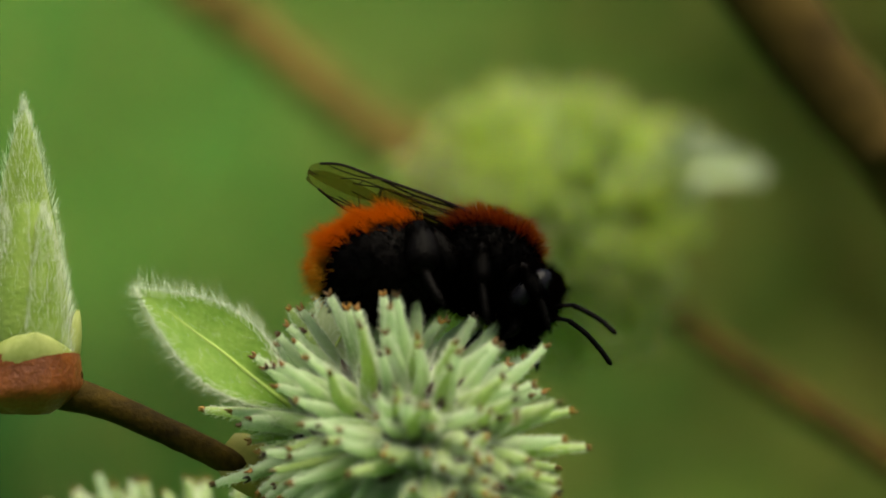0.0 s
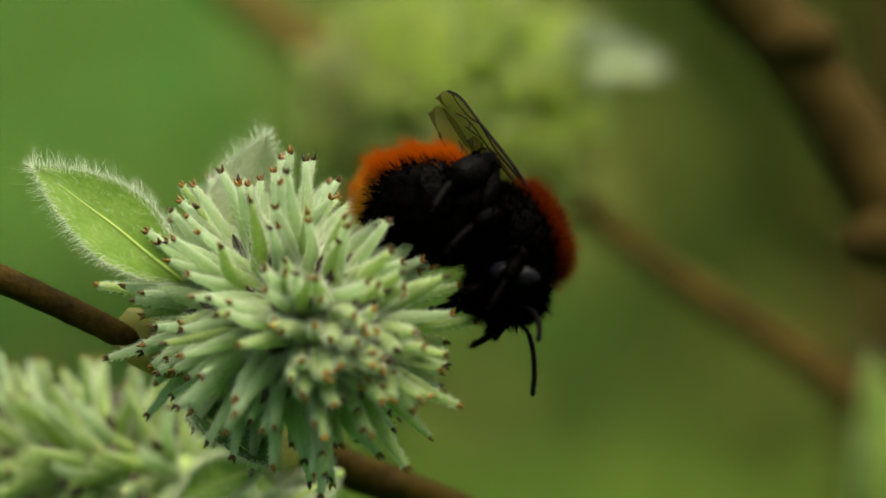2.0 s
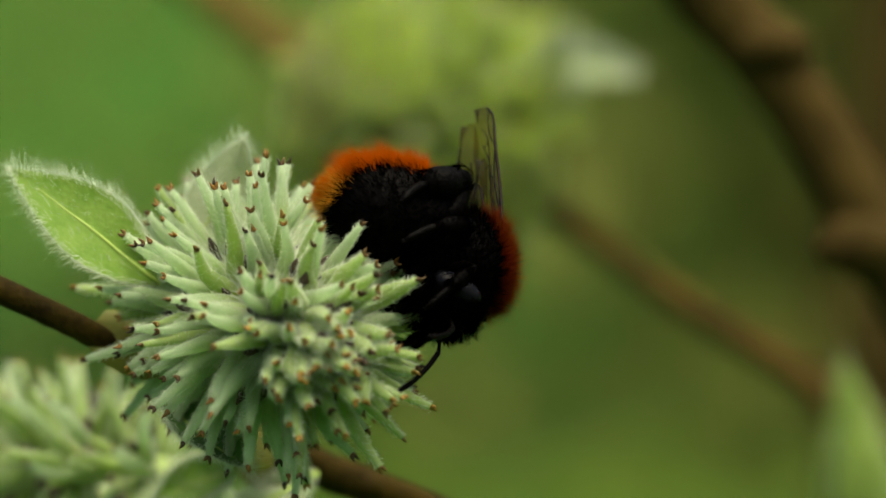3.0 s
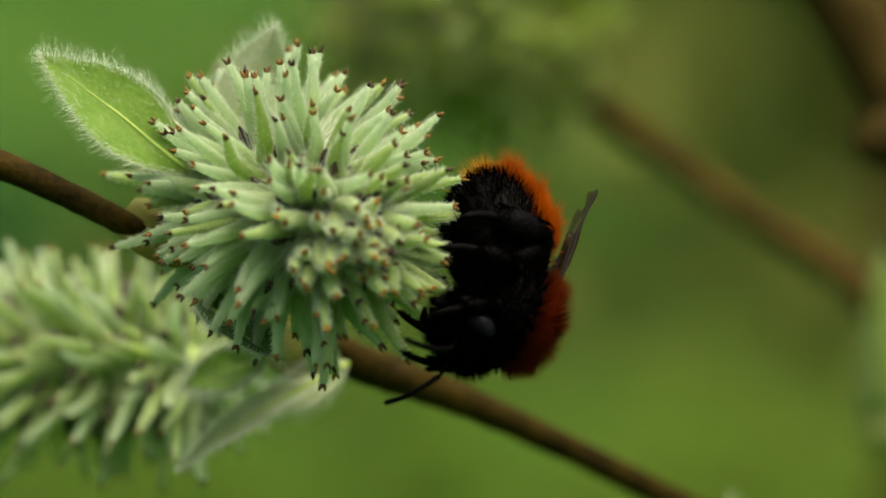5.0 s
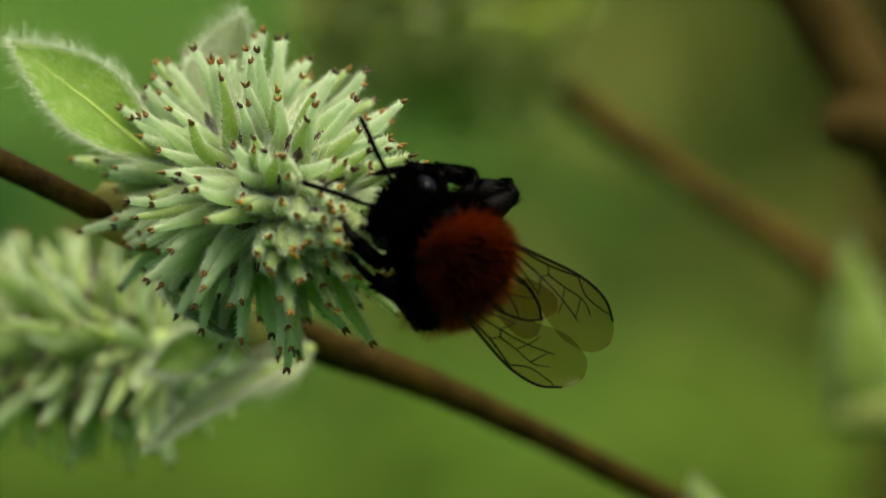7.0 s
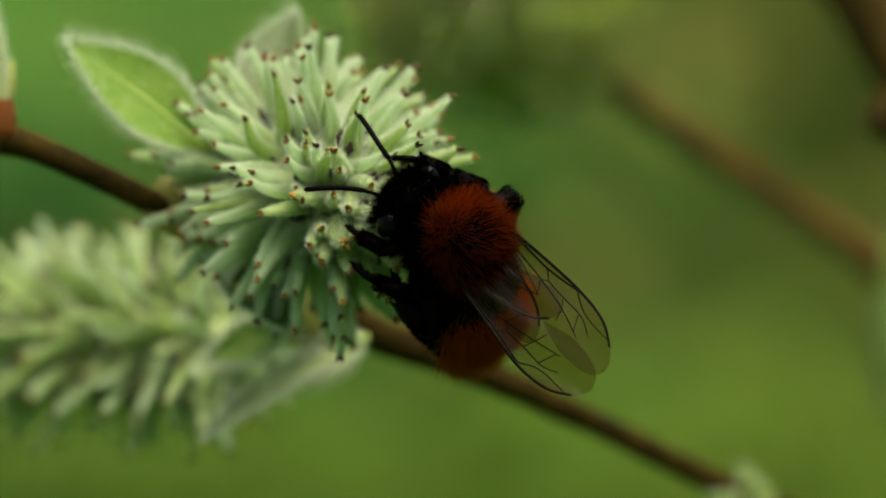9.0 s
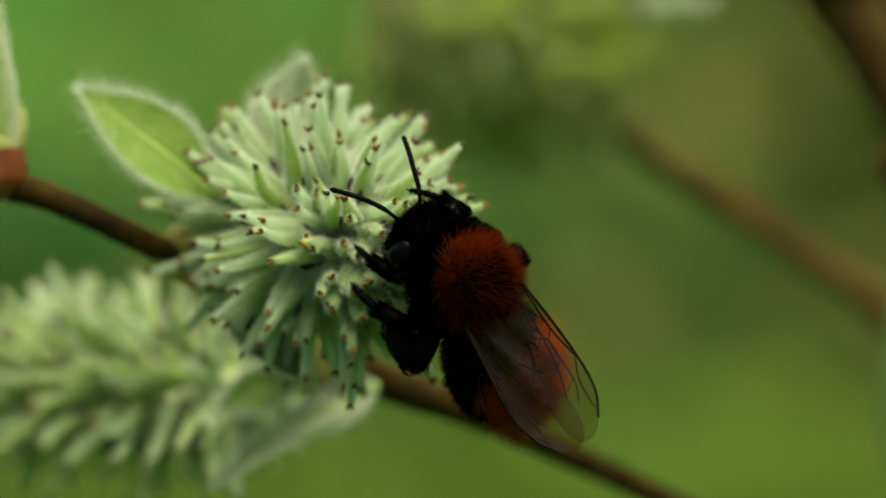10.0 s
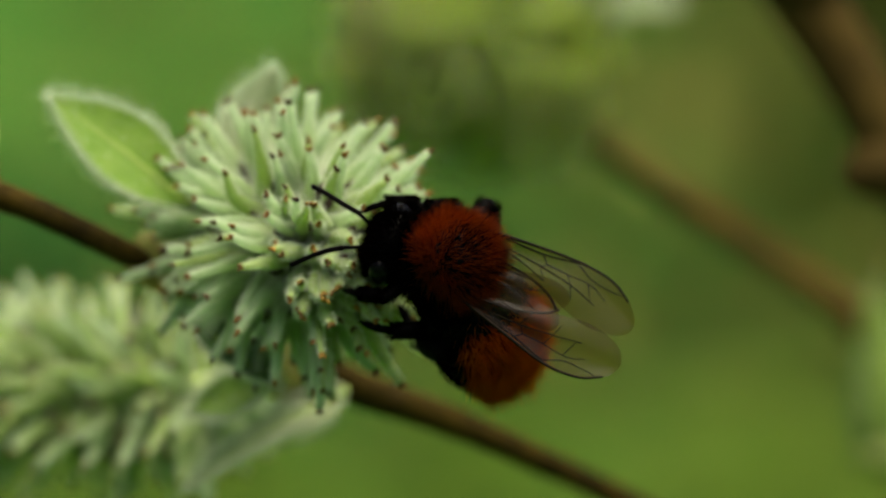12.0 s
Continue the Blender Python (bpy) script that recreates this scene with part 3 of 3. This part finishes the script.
leaf((7.0, 88, 18.8), (12.4, 85, 18.8), (0.2, -1, 0.5), 2.2, "whitish felted leaf beside the far catkin, blurred", "leaf_grey", 0.4, 0.9, droop=0.15, seed=8)
twig("willow_branch", [(4.7, 60, 36), (11.4, 60, 28.2), (15.2, 60, 22.9), (19.5, 60, 17.5), (22.9, 60, 12.1), (25.4, 60, 7.3), (29.0, 61, 1.0), (36, 62, -9)], [2.3, 2.3, 2.2, 2.1, 2.0, 2.0, 1.8, 1.7], "bark_dark", "thick dark brown willow branch, blurred", "branch", 16, nodes=[((24.2, 59, 7.4), 2.7), ((19.4, 58.6, 18.6), 2.3)])
twig("willow_branch", [(62, 420, 120), (54, 415, 60), (50, 410, 0), (49, 405, -60), (52, 400, -130)], [5.5, 5.5, 6, 6, 6.5], "bark_dark", "upright grey-brown stem far behind, blurred", "branch", 14, nodes=[((50, 408, 4), 7.0)])


# ---- bee ----
def pelt(points, length, spread, seed, comb=(-0.6, 0, 0), tuft=0.45, rings=0.0):
    """Hairs on points (place, normal), combed along the body, in loose tufts; rings: how much they lengthen over each ring's rear edge."""
    rnd = random.Random(seed)
    out = []
    for p, n in points:
        d = n + noise.noise_vector(p * 1.1) * tuft * 0.6 + noise.noise_vector(p * 2.6) * tuft * 0.8 + Vector(comb) * rnd.uniform(0.5, 1.2) + Vector((rnd.gauss(0, spread), rnd.gauss(0, spread), rnd.gauss(0, spread)))
        ln = length * rnd.uniform(0.55, 1.15) * (1 + 0.45 * noise.noise(p * 1.7)) * (1 - rings * ((p.x / 1.35) % 1.0))
        out.append((p - n * 0.05, d, ln, Vector((rnd.gauss(-0.05, 0.1), rnd.gauss(0, 0.1), rnd.gauss(0, 0.1)))))
    return out


def on_ball(centre, size, count, seed, keep):
    rnd = random.Random(seed)
    out = []
    while len(out) < count:
        d = Vector((rnd.gauss(0, 1), rnd.gauss(0, 1), rnd.gauss(0, 1))).normalized()
        if keep(d, rnd):
            p = Vector(centre) + Vector((d.x * size[0], d.y * size[1], d.z * size[2]))
            n = Vector((d.x / size[0], d.y / size[1], d.z / size[2])).normalized()
            out.append((p, n))
    return out


def wing_part(parent, side, name, length, width, hooked):
    """A membranous wing along +x, its width on one side of the front edge; membrane and veins are parts."""
    def outline(u):
        mid = -0.42 * width * u ** 1.6
        half = 0.54 * width * min(1.0, 0.14 + 1.25 * u ** (1.2 if not hooked else 0.9)) * max(0.0, 1 - u ** 6) ** 0.5
        front, back = mid + half, mid - half
        return front, back

    def place(u, v):
        f, b = outline(u)
        return Vector((u * length, -side * (f + (b - f) * v), 0.10 * math.sin(u * 9 + v * 5) - 0.35 * u * u + 0.12 * math.cos(v * 9)))
    nu, nv = 22, 8
    verts, faces = [], []
    for lay in (0.008, -0.008):
        k = len(verts)
        for i in range(nu + 1):
            for j in range(nv + 1):
                p = place(math.sin(math.pi / 2 * i / nu), j / nv)
                verts.append(p + Vector((0, 0, lay)))
        for i in range(nu):
            for j in range(nv):
                q = k + i * (nv + 1) + j
                faces.append((q, q + nv + 1, q + nv + 2, q + 1) if lay > 0 else (q, q + 1, q + nv + 2, q + nv + 1))
    ob = part(name, mesh("membrane", verts, faces[: len(faces) // 2], "membrane"), parent, "clear brownish wing membrane")
    veins = [([(0, 0.05), (0.3, 0.02), (0.62, 0.0), (0.82, 0.0), (0.94, 0.02)], 0.085), ([(0, 0.2), (0.2, 0.14), (0.42, 0.13), (0.62, 0.03)], 0.06),
             ([(0, 0.4), (0.22, 0.42), (0.42, 0.48), (0.6, 0.55), (0.76, 0.62)], 0.04), ([(0.08, 0.6), (0.28, 0.75), (0.45, 0.86)], 0.035),
             ([(0.42, 0.14), (0.46, 0.32), (0.42, 0.48)], 0.035), ([(0.62, 0.05), (0.72, 0.22), (0.85, 0.15), (0.9, 0.05)], 0.035),
             ([(0.46, 0.32), (0.58, 0.33), (0.72, 0.3), (0.82, 0.38)], 0.035), ([(0.58, 0.33), (0.6, 0.55)], 0.03), ([(0.7, 0.3), (0.73, 0.6)], 0.03),
             ([(0.42, 0.48), (0.45, 0.86)], 0.03), ([(0.6, 0.55), (0.62, 0.8)], 0.03)]
    for line, r in veins[: 5 if hooked else 11]:
        pts = smooth_line([place(u, v) for u, v in line], 4)
        part("vein", mesh("vein", *tube(pts, [0.004 + r, 0.002 + r * 0.85, r * 0.75], 5), "vein"), ob)
    return ob


def leg(parent, lengths, radii, bend, seed):
    """A leg of thigh (along +x), shin and foot, folded towards -z at the knee by bend degrees; fur on all but the foot."""
    ob = new("leg")
    ob.parent = parent
    rnd = random.Random(seed)
    knee = Vector((lengths[0], 0, 0))
    w = radians(bend)
    heel = knee + Vector((math.cos(w), 0, -math.sin(w))) * lengths[1]
    toe = heel + Vector((math.cos(w + 0.3), 0.15, -math.sin(w + 0.3))) * lengths[2]
    shapes = ([0.55, 0.85, 1.0, 1.0, 0.95, 0.85, 0.7, 0.5], [0.42, 0.62, 0.8, 0.92, 1.0, 1.0, 0.88, 0.5], [0.6, 1.0, 0.9, 0.95, 0.8, 0.85, 0.7, 0.4])
    for k, (name, a, b) in enumerate((("thigh", Vector((0, 0, 0)), knee), ("shin", knee, heel), ("foot", heel, toe))):
        r = radii[k]
        swell = a.lerp(b, 0.5) + Vector((0, 0, 0.1 if k < 2 else -0.12))
        v, f = tube(smooth_line([a, swell, b], 7), [r * q for q in shapes[k]], 10)
        if k == 2:
            for sg in (1, -1):
                tube([b - (b - a).normalized() * 0.1, b + (b - a).normalized() * 0.16 + Vector((0, sg * 0.09, -0.05))], [0.07, 0.02], 5, v, f)
        seg = part(name, mesh(name, v, f, "bee_black"), ob)
        a_, b_ = ring_frame(b - a)
        roots = []
        for _ in range((700, 1300, 160)[k]):
            w_, s = rnd.uniform(0, 6.28), rnd.random()
            n = a_ * math.cos(w_) + b_ * math.sin(w_)
            roots.append((a.lerp(b, s) + n * r * 0.7, n * 0.6 + (b - a).normalized() * 0.9, rnd.uniform(0.15, 0.34) * (1, 1.25, 0.55)[k], Vector((0, 0, 0))))
        part("leg_hair", mesh("leg_hair", *strands(roots, 0.013, seed), "pile_black"), seg, kind="stuff")
    return ob


def antenna(parent, side):
    """A bent feeler: a long first joint and a whip of short joints."""
    ob = part("antenna", mesh("scape", *tube([Vector((0, 0, 0)), Vector((0.5, side * 0.25, 0.35)), Vector((0.95, side * 0.45, 0.55))], [0.07, 0.08, 0.09], 7), "bee_black"), parent)
    pts = smooth_line([(0.95, side * 0.45, 0.55), (1.7, side * 0.75, 0.45), (2.5, side * 1.15, 0.2), (3.2, side * 1.5, -0.15)], 10)
    v, f = tube(pts, [0.09] + [0.12, 0.125, 0.1] * 10 + [0.04], 8)
    part("flagellum", mesh("flagellum", v, f, "bee_black"), ob)
    return ob


def build_bee():
    bee = new("mining_bee")
    bee.empty_display_size = 0.002
    tagged(bee, "black mining bee with tawny orange furry back crawling on the catkin", "bee")
    # thorax
    th = (2.4, 2.35, 2.2)
    part("thorax", mesh("thorax", *ball((0, 0, 0), th, 24, 16, lambda d: 1 + 0.03 * noise.noise(d * 4)), "bee_black"), bee)
    tawny = lambda d, r: d.z > 0.36 + 0.15 * abs(d.y) + r.gauss(0, 0.09) and d.x > -0.75 and (d.z < 0.7 + r.gauss(0, 0.08) or r.random() < 0.2)
    part("thorax_fur", mesh("thorax_fur", *strands(pelt(on_ball((0, 0, 0), th, 5200, 1, tawny), 0.95, 0.13, 1, (-0.1, 0, 0), 0.25), 0.008, 1), "pile_tawny"), bee, "dense tawny orange fur", kind="stuff")
    # Besides the belly, black hairs mid-back imitate the shadow among the fur roots.
    dark = lambda d, r: d.z < 0.45 + r.gauss(0, 0.1) or (d.z > 0.68 and r.random() < 0.7)
    part("belly_fur", mesh("belly_fur", *strands(pelt(on_ball((0, 0, 0), th, 6000, 2, dark), 0.75, 0.3, 2), 0.02, 2), "pile_black"), bee, "black fur", kind="stuff")
    # head
    head = new("head")
    head.parent = bee
    head.matrix_basis = pose(0.00165, 0, -0.0010, 0, 38, 0) @ Matrix.Scale(1.12, 4)
    part("skull", mesh("skull", *ball((0.75, 0, -0.25), (0.95, 1.75, 1.5), 22, 14, lambda d: 1 - 0.12 * max(0, d.x) * abs(d.y)), "bee_black"), head)
    for side in (1, -1):
        part("eye", mesh("eye", *ball((0.8, side * 1.32, -0.1), (0.55, 0.5, 1.1), 16, 12), "bee_eye"), head, "glossy black compound eye")
        tip = Vector((1.3, side * 0.3, -2.15))
        part("jaw", mesh("jaw", *tube(smooth_line([(1.1, side * 0.75, -1.2), (1.5, side * 0.7, -1.75), tip], 3), [0.3, 0.22, 0.06], 7), "bee_black"), head)
    hairy = lambda d, r: abs(d.y) < 0.78
    part("head_fur", mesh("head_fur", *strands(pelt(on_ball((0.75, 0, -0.25), (0.95, 1.75, 1.5), 3600, 3, hairy), 0.7, 0.35, 3, (0.2, 0, 0.1)), 0.018, 3), "pile_black"), head, "black fur", kind="stuff")
    feelers = []
    for side in (1, -1):
        a = antenna(head, side)
        a.location = Vector((1.55, side * 0.4, 0.0)) * S
        feelers.append(a)
    # abdomen
    gaster = new("abdomen")
    gaster.parent = bee
    gaster.location = Vector((-1.7, 0, -0.15)) * S
    ab, mid = (3.3, 2.65, 2.4), (-2.75, 0, -0.1)
    grooves = lambda d: 1 - 0.035 * (math.sin(d.x * 9.0) > 0.9)
    part("shell", mesh("shell", *ball(mid, ab, 26, 30, grooves), "bee_black"), gaster, "black ringed segments")
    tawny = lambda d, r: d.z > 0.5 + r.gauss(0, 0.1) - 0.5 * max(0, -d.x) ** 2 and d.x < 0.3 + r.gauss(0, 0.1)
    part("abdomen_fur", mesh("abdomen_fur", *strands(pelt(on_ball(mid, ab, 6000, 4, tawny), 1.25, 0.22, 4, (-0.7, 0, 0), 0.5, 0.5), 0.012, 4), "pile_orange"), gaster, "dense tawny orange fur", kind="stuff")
    rear = lambda d, r: d.x < -0.86 + r.gauss(0, 0.04) and d.z > -0.35
    # Paler yellow colour here copies light coming through the tail hairs.
    part("tail_fringe", mesh("tail_fringe", *strands(pelt(on_ball(mid, ab, 500, 6, rear), 0.9, 0.3, 6, (-0.3, 0, 0)), 0.011, 6), "pile_pale"), gaster, "hair fringe at the tail, toned pale yellow as if lit through", kind="stuff")
    dark = lambda d, r: d.z < 0.55 + r.gauss(0, 0.1) - 0.5 * max(0, -d.x) ** 2
    part("belly_fur", mesh("belly_fur", *strands(pelt(on_ball(mid, ab, 4500, 5, dark), 0.5, 0.25, 5, (-0.7, 0, 0)), 0.02, 5), "pile_black"), gaster, "black fur", kind="stuff")
    wings = []
    for side in (1, -1):
        w = new("wing")
        w.parent = bee
        w.matrix_basis = wing_pose(side, 15, 0, 0)
        wing_part(w, side, "forewing", 9.1, 2.9, False)
        h = wing_part(w, side, "hindwing", 6.0, 1.9, True)
        h.matrix_basis = pose(-0.0003, side * 0.0009, -0.0003, 0, 0, side * 9)
        wings.append(w)
    legs = []
    for side in (1, -1):
        legs.append(leg(bee, (1.5, 1.7, 1.5), (0.36, 0.34, 0.17), 95, 21))
        legs.append(leg(bee, (1.9, 2.0, 1.8), (0.42, 0.42, 0.2), 110, 22))
        legs.append(leg(bee, (2.9, 2.7, 2.0), (0.6, 0.8, 0.24), 130, 23))
    return bee, head, gaster, wings, feelers, legs


def wing_pose(sg, lift, splay, swing):
    """A wing on its side of the back, lifted, spread and swung to the bee's left by so many degrees."""
    a, s = radians(lift), radians(sg * splay + swing)
    return aim_pose((0.1, sg * 1.5, 1.25), (-math.cos(a) * math.cos(s), math.sin(s), math.sin(a) * math.cos(s)), (math.sin(a), sg * 0.15, math.cos(a)))


BEE, HEAD, GASTER, WINGS, FEELERS, LEGS = build_bee()


# ---- what moves ----
BEE_ROWS = [
    (0.0, (-3.44, 4.00, 11.33), (0.98, 0, -0.16), (0.1, 0.45, 0.88), 15, 15, 0, 0, 0),
    (0.5, (-2.69, 4.00, 12.01), (0.97, -0.1, -0.05), (0.1, 0.45, 0.88), 12, 13, 0, 0, 0),
    (0.6, (-2.59, 4.00, 12.01), (0.97, -0.1, -0.05), (0.1, 0.45, 0.88), 12, 13, 0, 0, 0),
    (0.8, (-2.77, 3.00, 11.60), (0.58, -0.76, -0.3), (0.2, 0.3, 0.93), 40, -14, 5, 0, 0),
    (1.0, (-2.27, 3.00, 11.60), (0.58, -0.76, -0.3), (0.2, 0.3, 0.93), 40, -14, 5, 0, 0),
    (1.5, (2.48, 1.00, 6.07), (0.72, -0.2, -0.66), (0.6, 0.45, 0.66), 30, 38, 3, 25, 0),
    (2.0, (2.94, 0.00, 6.48), (0.5, -0.4, -0.75), (0.7, 0.45, 0.5), 54, 2, 3, 8, 0),
    (2.5, (1.90, 0.00, 6.10), (0.35, -0.45, -0.82), (0.8, 0.5, 0.1), 68, 18, 3, 4, 0),
    (2.7, (1.70, 0.00, 6.20), (0.33, -0.45, -0.82), (0.8, 0.5, 0.1), 68, 18, 3, 4, 0),
    (4.3, (2.67, -1.00, -0.40), (-0.2, -0.66, -0.7), (0.9, 0.42, 0), 34, 6, 3, 4, 0),
    (4.5, (2.75, -1.00, -0.50), (-0.25, -0.68, -0.68), (0.9, 0.42, 0), 34, 6, 3, 4, 0),
    (5.0, (2.51, -2.00, -1.75), (-0.22, -0.66, -0.7), (0.9, 0.35, -0.1), 30, 6, 3, 4, 0),
    (5.3, (2.61, -2.00, -1.65), (-0.22, -0.68, -0.7), (0.9, 0.35, -0.1), 30, 6, 3, 4, 0),
    (5.5, (3.36, -4.00, -1.09), (-0.2, -0.95, -0.2), (0.9, 0.1, -0.42), 40, 0, 0, 0, 0),
    (6.0, (3.75, -6.00, -0.48), (-0.3, -0.93, 0.1), (0.88, -0.35, -0.3), 20, 10, 4, 0, 0),
    (6.5, (1.57, -8.00, 0.65), (-0.5, -0.8, 0.33), (0.593, -0.595, -0.543), 55, 12, 5, 0, 28),
    (6.7, (1.68, -8.00, 0.54), (-0.52, -0.76, 0.38), (0.56, -0.644, -0.521), 55, 12, 5, 0, 30),
    (8.3, (1.38, -9.00, 0.45), (-0.68, -0.55, 0.46), (0.545, -0.82, -0.175), 50, 4, 2, 6, 32),
    (8.5, (1.19, -9.00, 0.31), (-0.67, -0.54, 0.48), (0.541, -0.823, -0.171), 50, 4, 2, 6, 32),
    (9.0, (-0.39, -9.00, 0.55), (-0.52, -0.5, 0.66), (0.594, -0.793, -0.133), 35, 16, 2, 2, 18),
    (9.5, (-1.04, -9.00, 0.39), (-0.33, -0.5, 0.8), (0.653, -0.733, -0.189), 26, 21, 1, 0, -10),
    (9.8, (-0.73, -9.00, 0.67), (-0.33, -0.5, 0.8), (0.646, -0.738, -0.195), 26, 21, 1, 0, -10),
    (10.0, (-0.52, -9.00, 0.86), (-0.33, -0.5, 0.8), (0.641, -0.741, -0.199), 8, 21, 1, 0, -10),
    (10.2, (-0.45, -9.00, 1.02), (-0.33, -0.5, 0.8), (0.636, -0.744, -0.203), 26, 21, 1, 0, -10),
    (10.5, (-0.34, -9.00, 1.27), (-0.33, -0.5, 0.8), (0.629, -0.749, -0.209), 26, 21, 1, 0, -10),
    (11.0, (-0.42, -9.00, 1.05), (-0.33, -0.5, 0.8), (0.629, -0.749, -0.209), 26, 21, 1, 0, -10),
    (11.5, (-0.44, -9.00, 1.13), (-0.45, -0.5, 0.7), (0.51, -0.821, -0.258), 26, 21, 1, 0, -10),
    (11.7, (-0.44, -9.00, 1.13), (-0.45, -0.5, 0.7), (0.51, -0.821, -0.258), 26, 21, 1, 0, -10),
    (12.0, (0.27, -9.00, 2.00), (-0.75, -0.45, 0.45), (0.56, -0.82, 0.12), 25, 12, 5, 2, 32),
]


# thigh and shin directions of each leg: fore, mid, hind on the left, then on the right
SIDLING = [((0.5, 0.8, 0.3), (0.7, 0.3, -0.6)), ((-0.1, 0.9, 0.4), (0.1, 0.3, -1)), ((-0.74, 0.35, 0.57), (0.2, 0.3, -1)),
           ((0.5, -0.8, 0.3), (0.7, -0.3, -0.6)), ((-0.1, -0.9, 0.4), (0.1, -0.3, -1)), ((-0.74, -0.35, 0.57), (0.5, 0.0, -1))]
FEEDING = [((0.4, 0.85, 0.2), (0.6, 0.4, -0.9)), ((-0.45, 0.8, 0.3), (0.4, 0.6, -0.8)), ((-0.6, 0.75, 0.1), (0.0, 0.3, -1)),
           ((0.5, -0.7, 0.3), (0.5, 0.3, -1)), ((-0.05, -0.95, 0.3), (0.3, 0.3, -1)), ((-0.5, -0.95, 0.35), (0.0, 0.2, -1))]


def stance(k, t):
    """The stance of leg k: sidling round the catkin at first, then clinging to its end to feed."""
    x = min(1.0, max(0.0, (t - 5.0) / 1.2))
    x = x * x * (3 - 2 * x)
    return tuple(Vector(a).lerp(Vector(b), x) for a, b in zip(SIDLING[k], FEEDING[k]))


def motions():
    walk(BEE, [(t, Matrix.Translation(HOME) @ aim_pose(at, f, u)) for t, at, f, u, bend, lift, splay, swing, sway in BEE_ROWS])
    walk(GASTER, [(t, pose(-0.0025 if t == 10.0 else -0.0017, 0, -0.00015, 0, -bend, -sway)) for t, at, f, u, bend, lift, splay, swing, sway in BEE_ROWS])
    for wing, sg in zip(WINGS, (1, -1)):
        walk(wing, [(t, wing_pose(sg, lift, splay, swing)) for t, at, f, u, bend, lift, splay, swing, sway in BEE_ROWS])
    for k, limb in enumerate(LEGS):
        sg, row = (1, -1)[k // 3], k % 3
        root = ((1.1, sg * 1.2, -1.5), (0.0, sg * 1.4, -1.5), (-1.1, sg * 1.3, -1.3))[row]
        beat = math.pi * ((k // 3 + row) % 2)
        rows = []
        for i in range(49):
            t = i * 0.25
            thigh, shin = stance(k, t)
            if k == 4 and t == 11.5:
                thigh, shin = Vector((0.45, -1.0, 0.2)), Vector((1.0, -0.2, 0.3))
            if k == 5:
                # later the right hind leg stands out sideways
                x = min(1.0, max(0.0, (t - 8.5) / 0.5))
                thigh, shin = thigh.lerp(Vector((-0.1, -1.0, 0.15)), x), shin.lerp(Vector((-0.7, -0.3, -0.5)), x)
            if k > 2:
                # the right legs are drawn in under the body while it turns
                thigh = thigh.lerp(Vector((thigh.x * 0.6, -0.5, -0.5)), max(0.0, 1 - abs(t - 6.5)))
            pace = 0.12 if 0.5 < t < 6.5 else 0.03
            stride = pace * math.sin(i * 1.57 + beat)
            rows.append((t, aim_pose(root, thigh + Vector((stride, 0, max(0.0, stride) * 0.5)), -shin)))
        walk(limb, rows)
    for k, limb in enumerate(FEELERS):
        home = limb.location.copy()
        walk(limb, [(i * 0.5, pose(home.x, home.y, home.z, 0, (-24 if i < 5 else 0) + 7 * math.sin(i * 1.1 + k * 2), 6 * math.sin(i * 0.8 + k))) for i in range(25)])


motions()
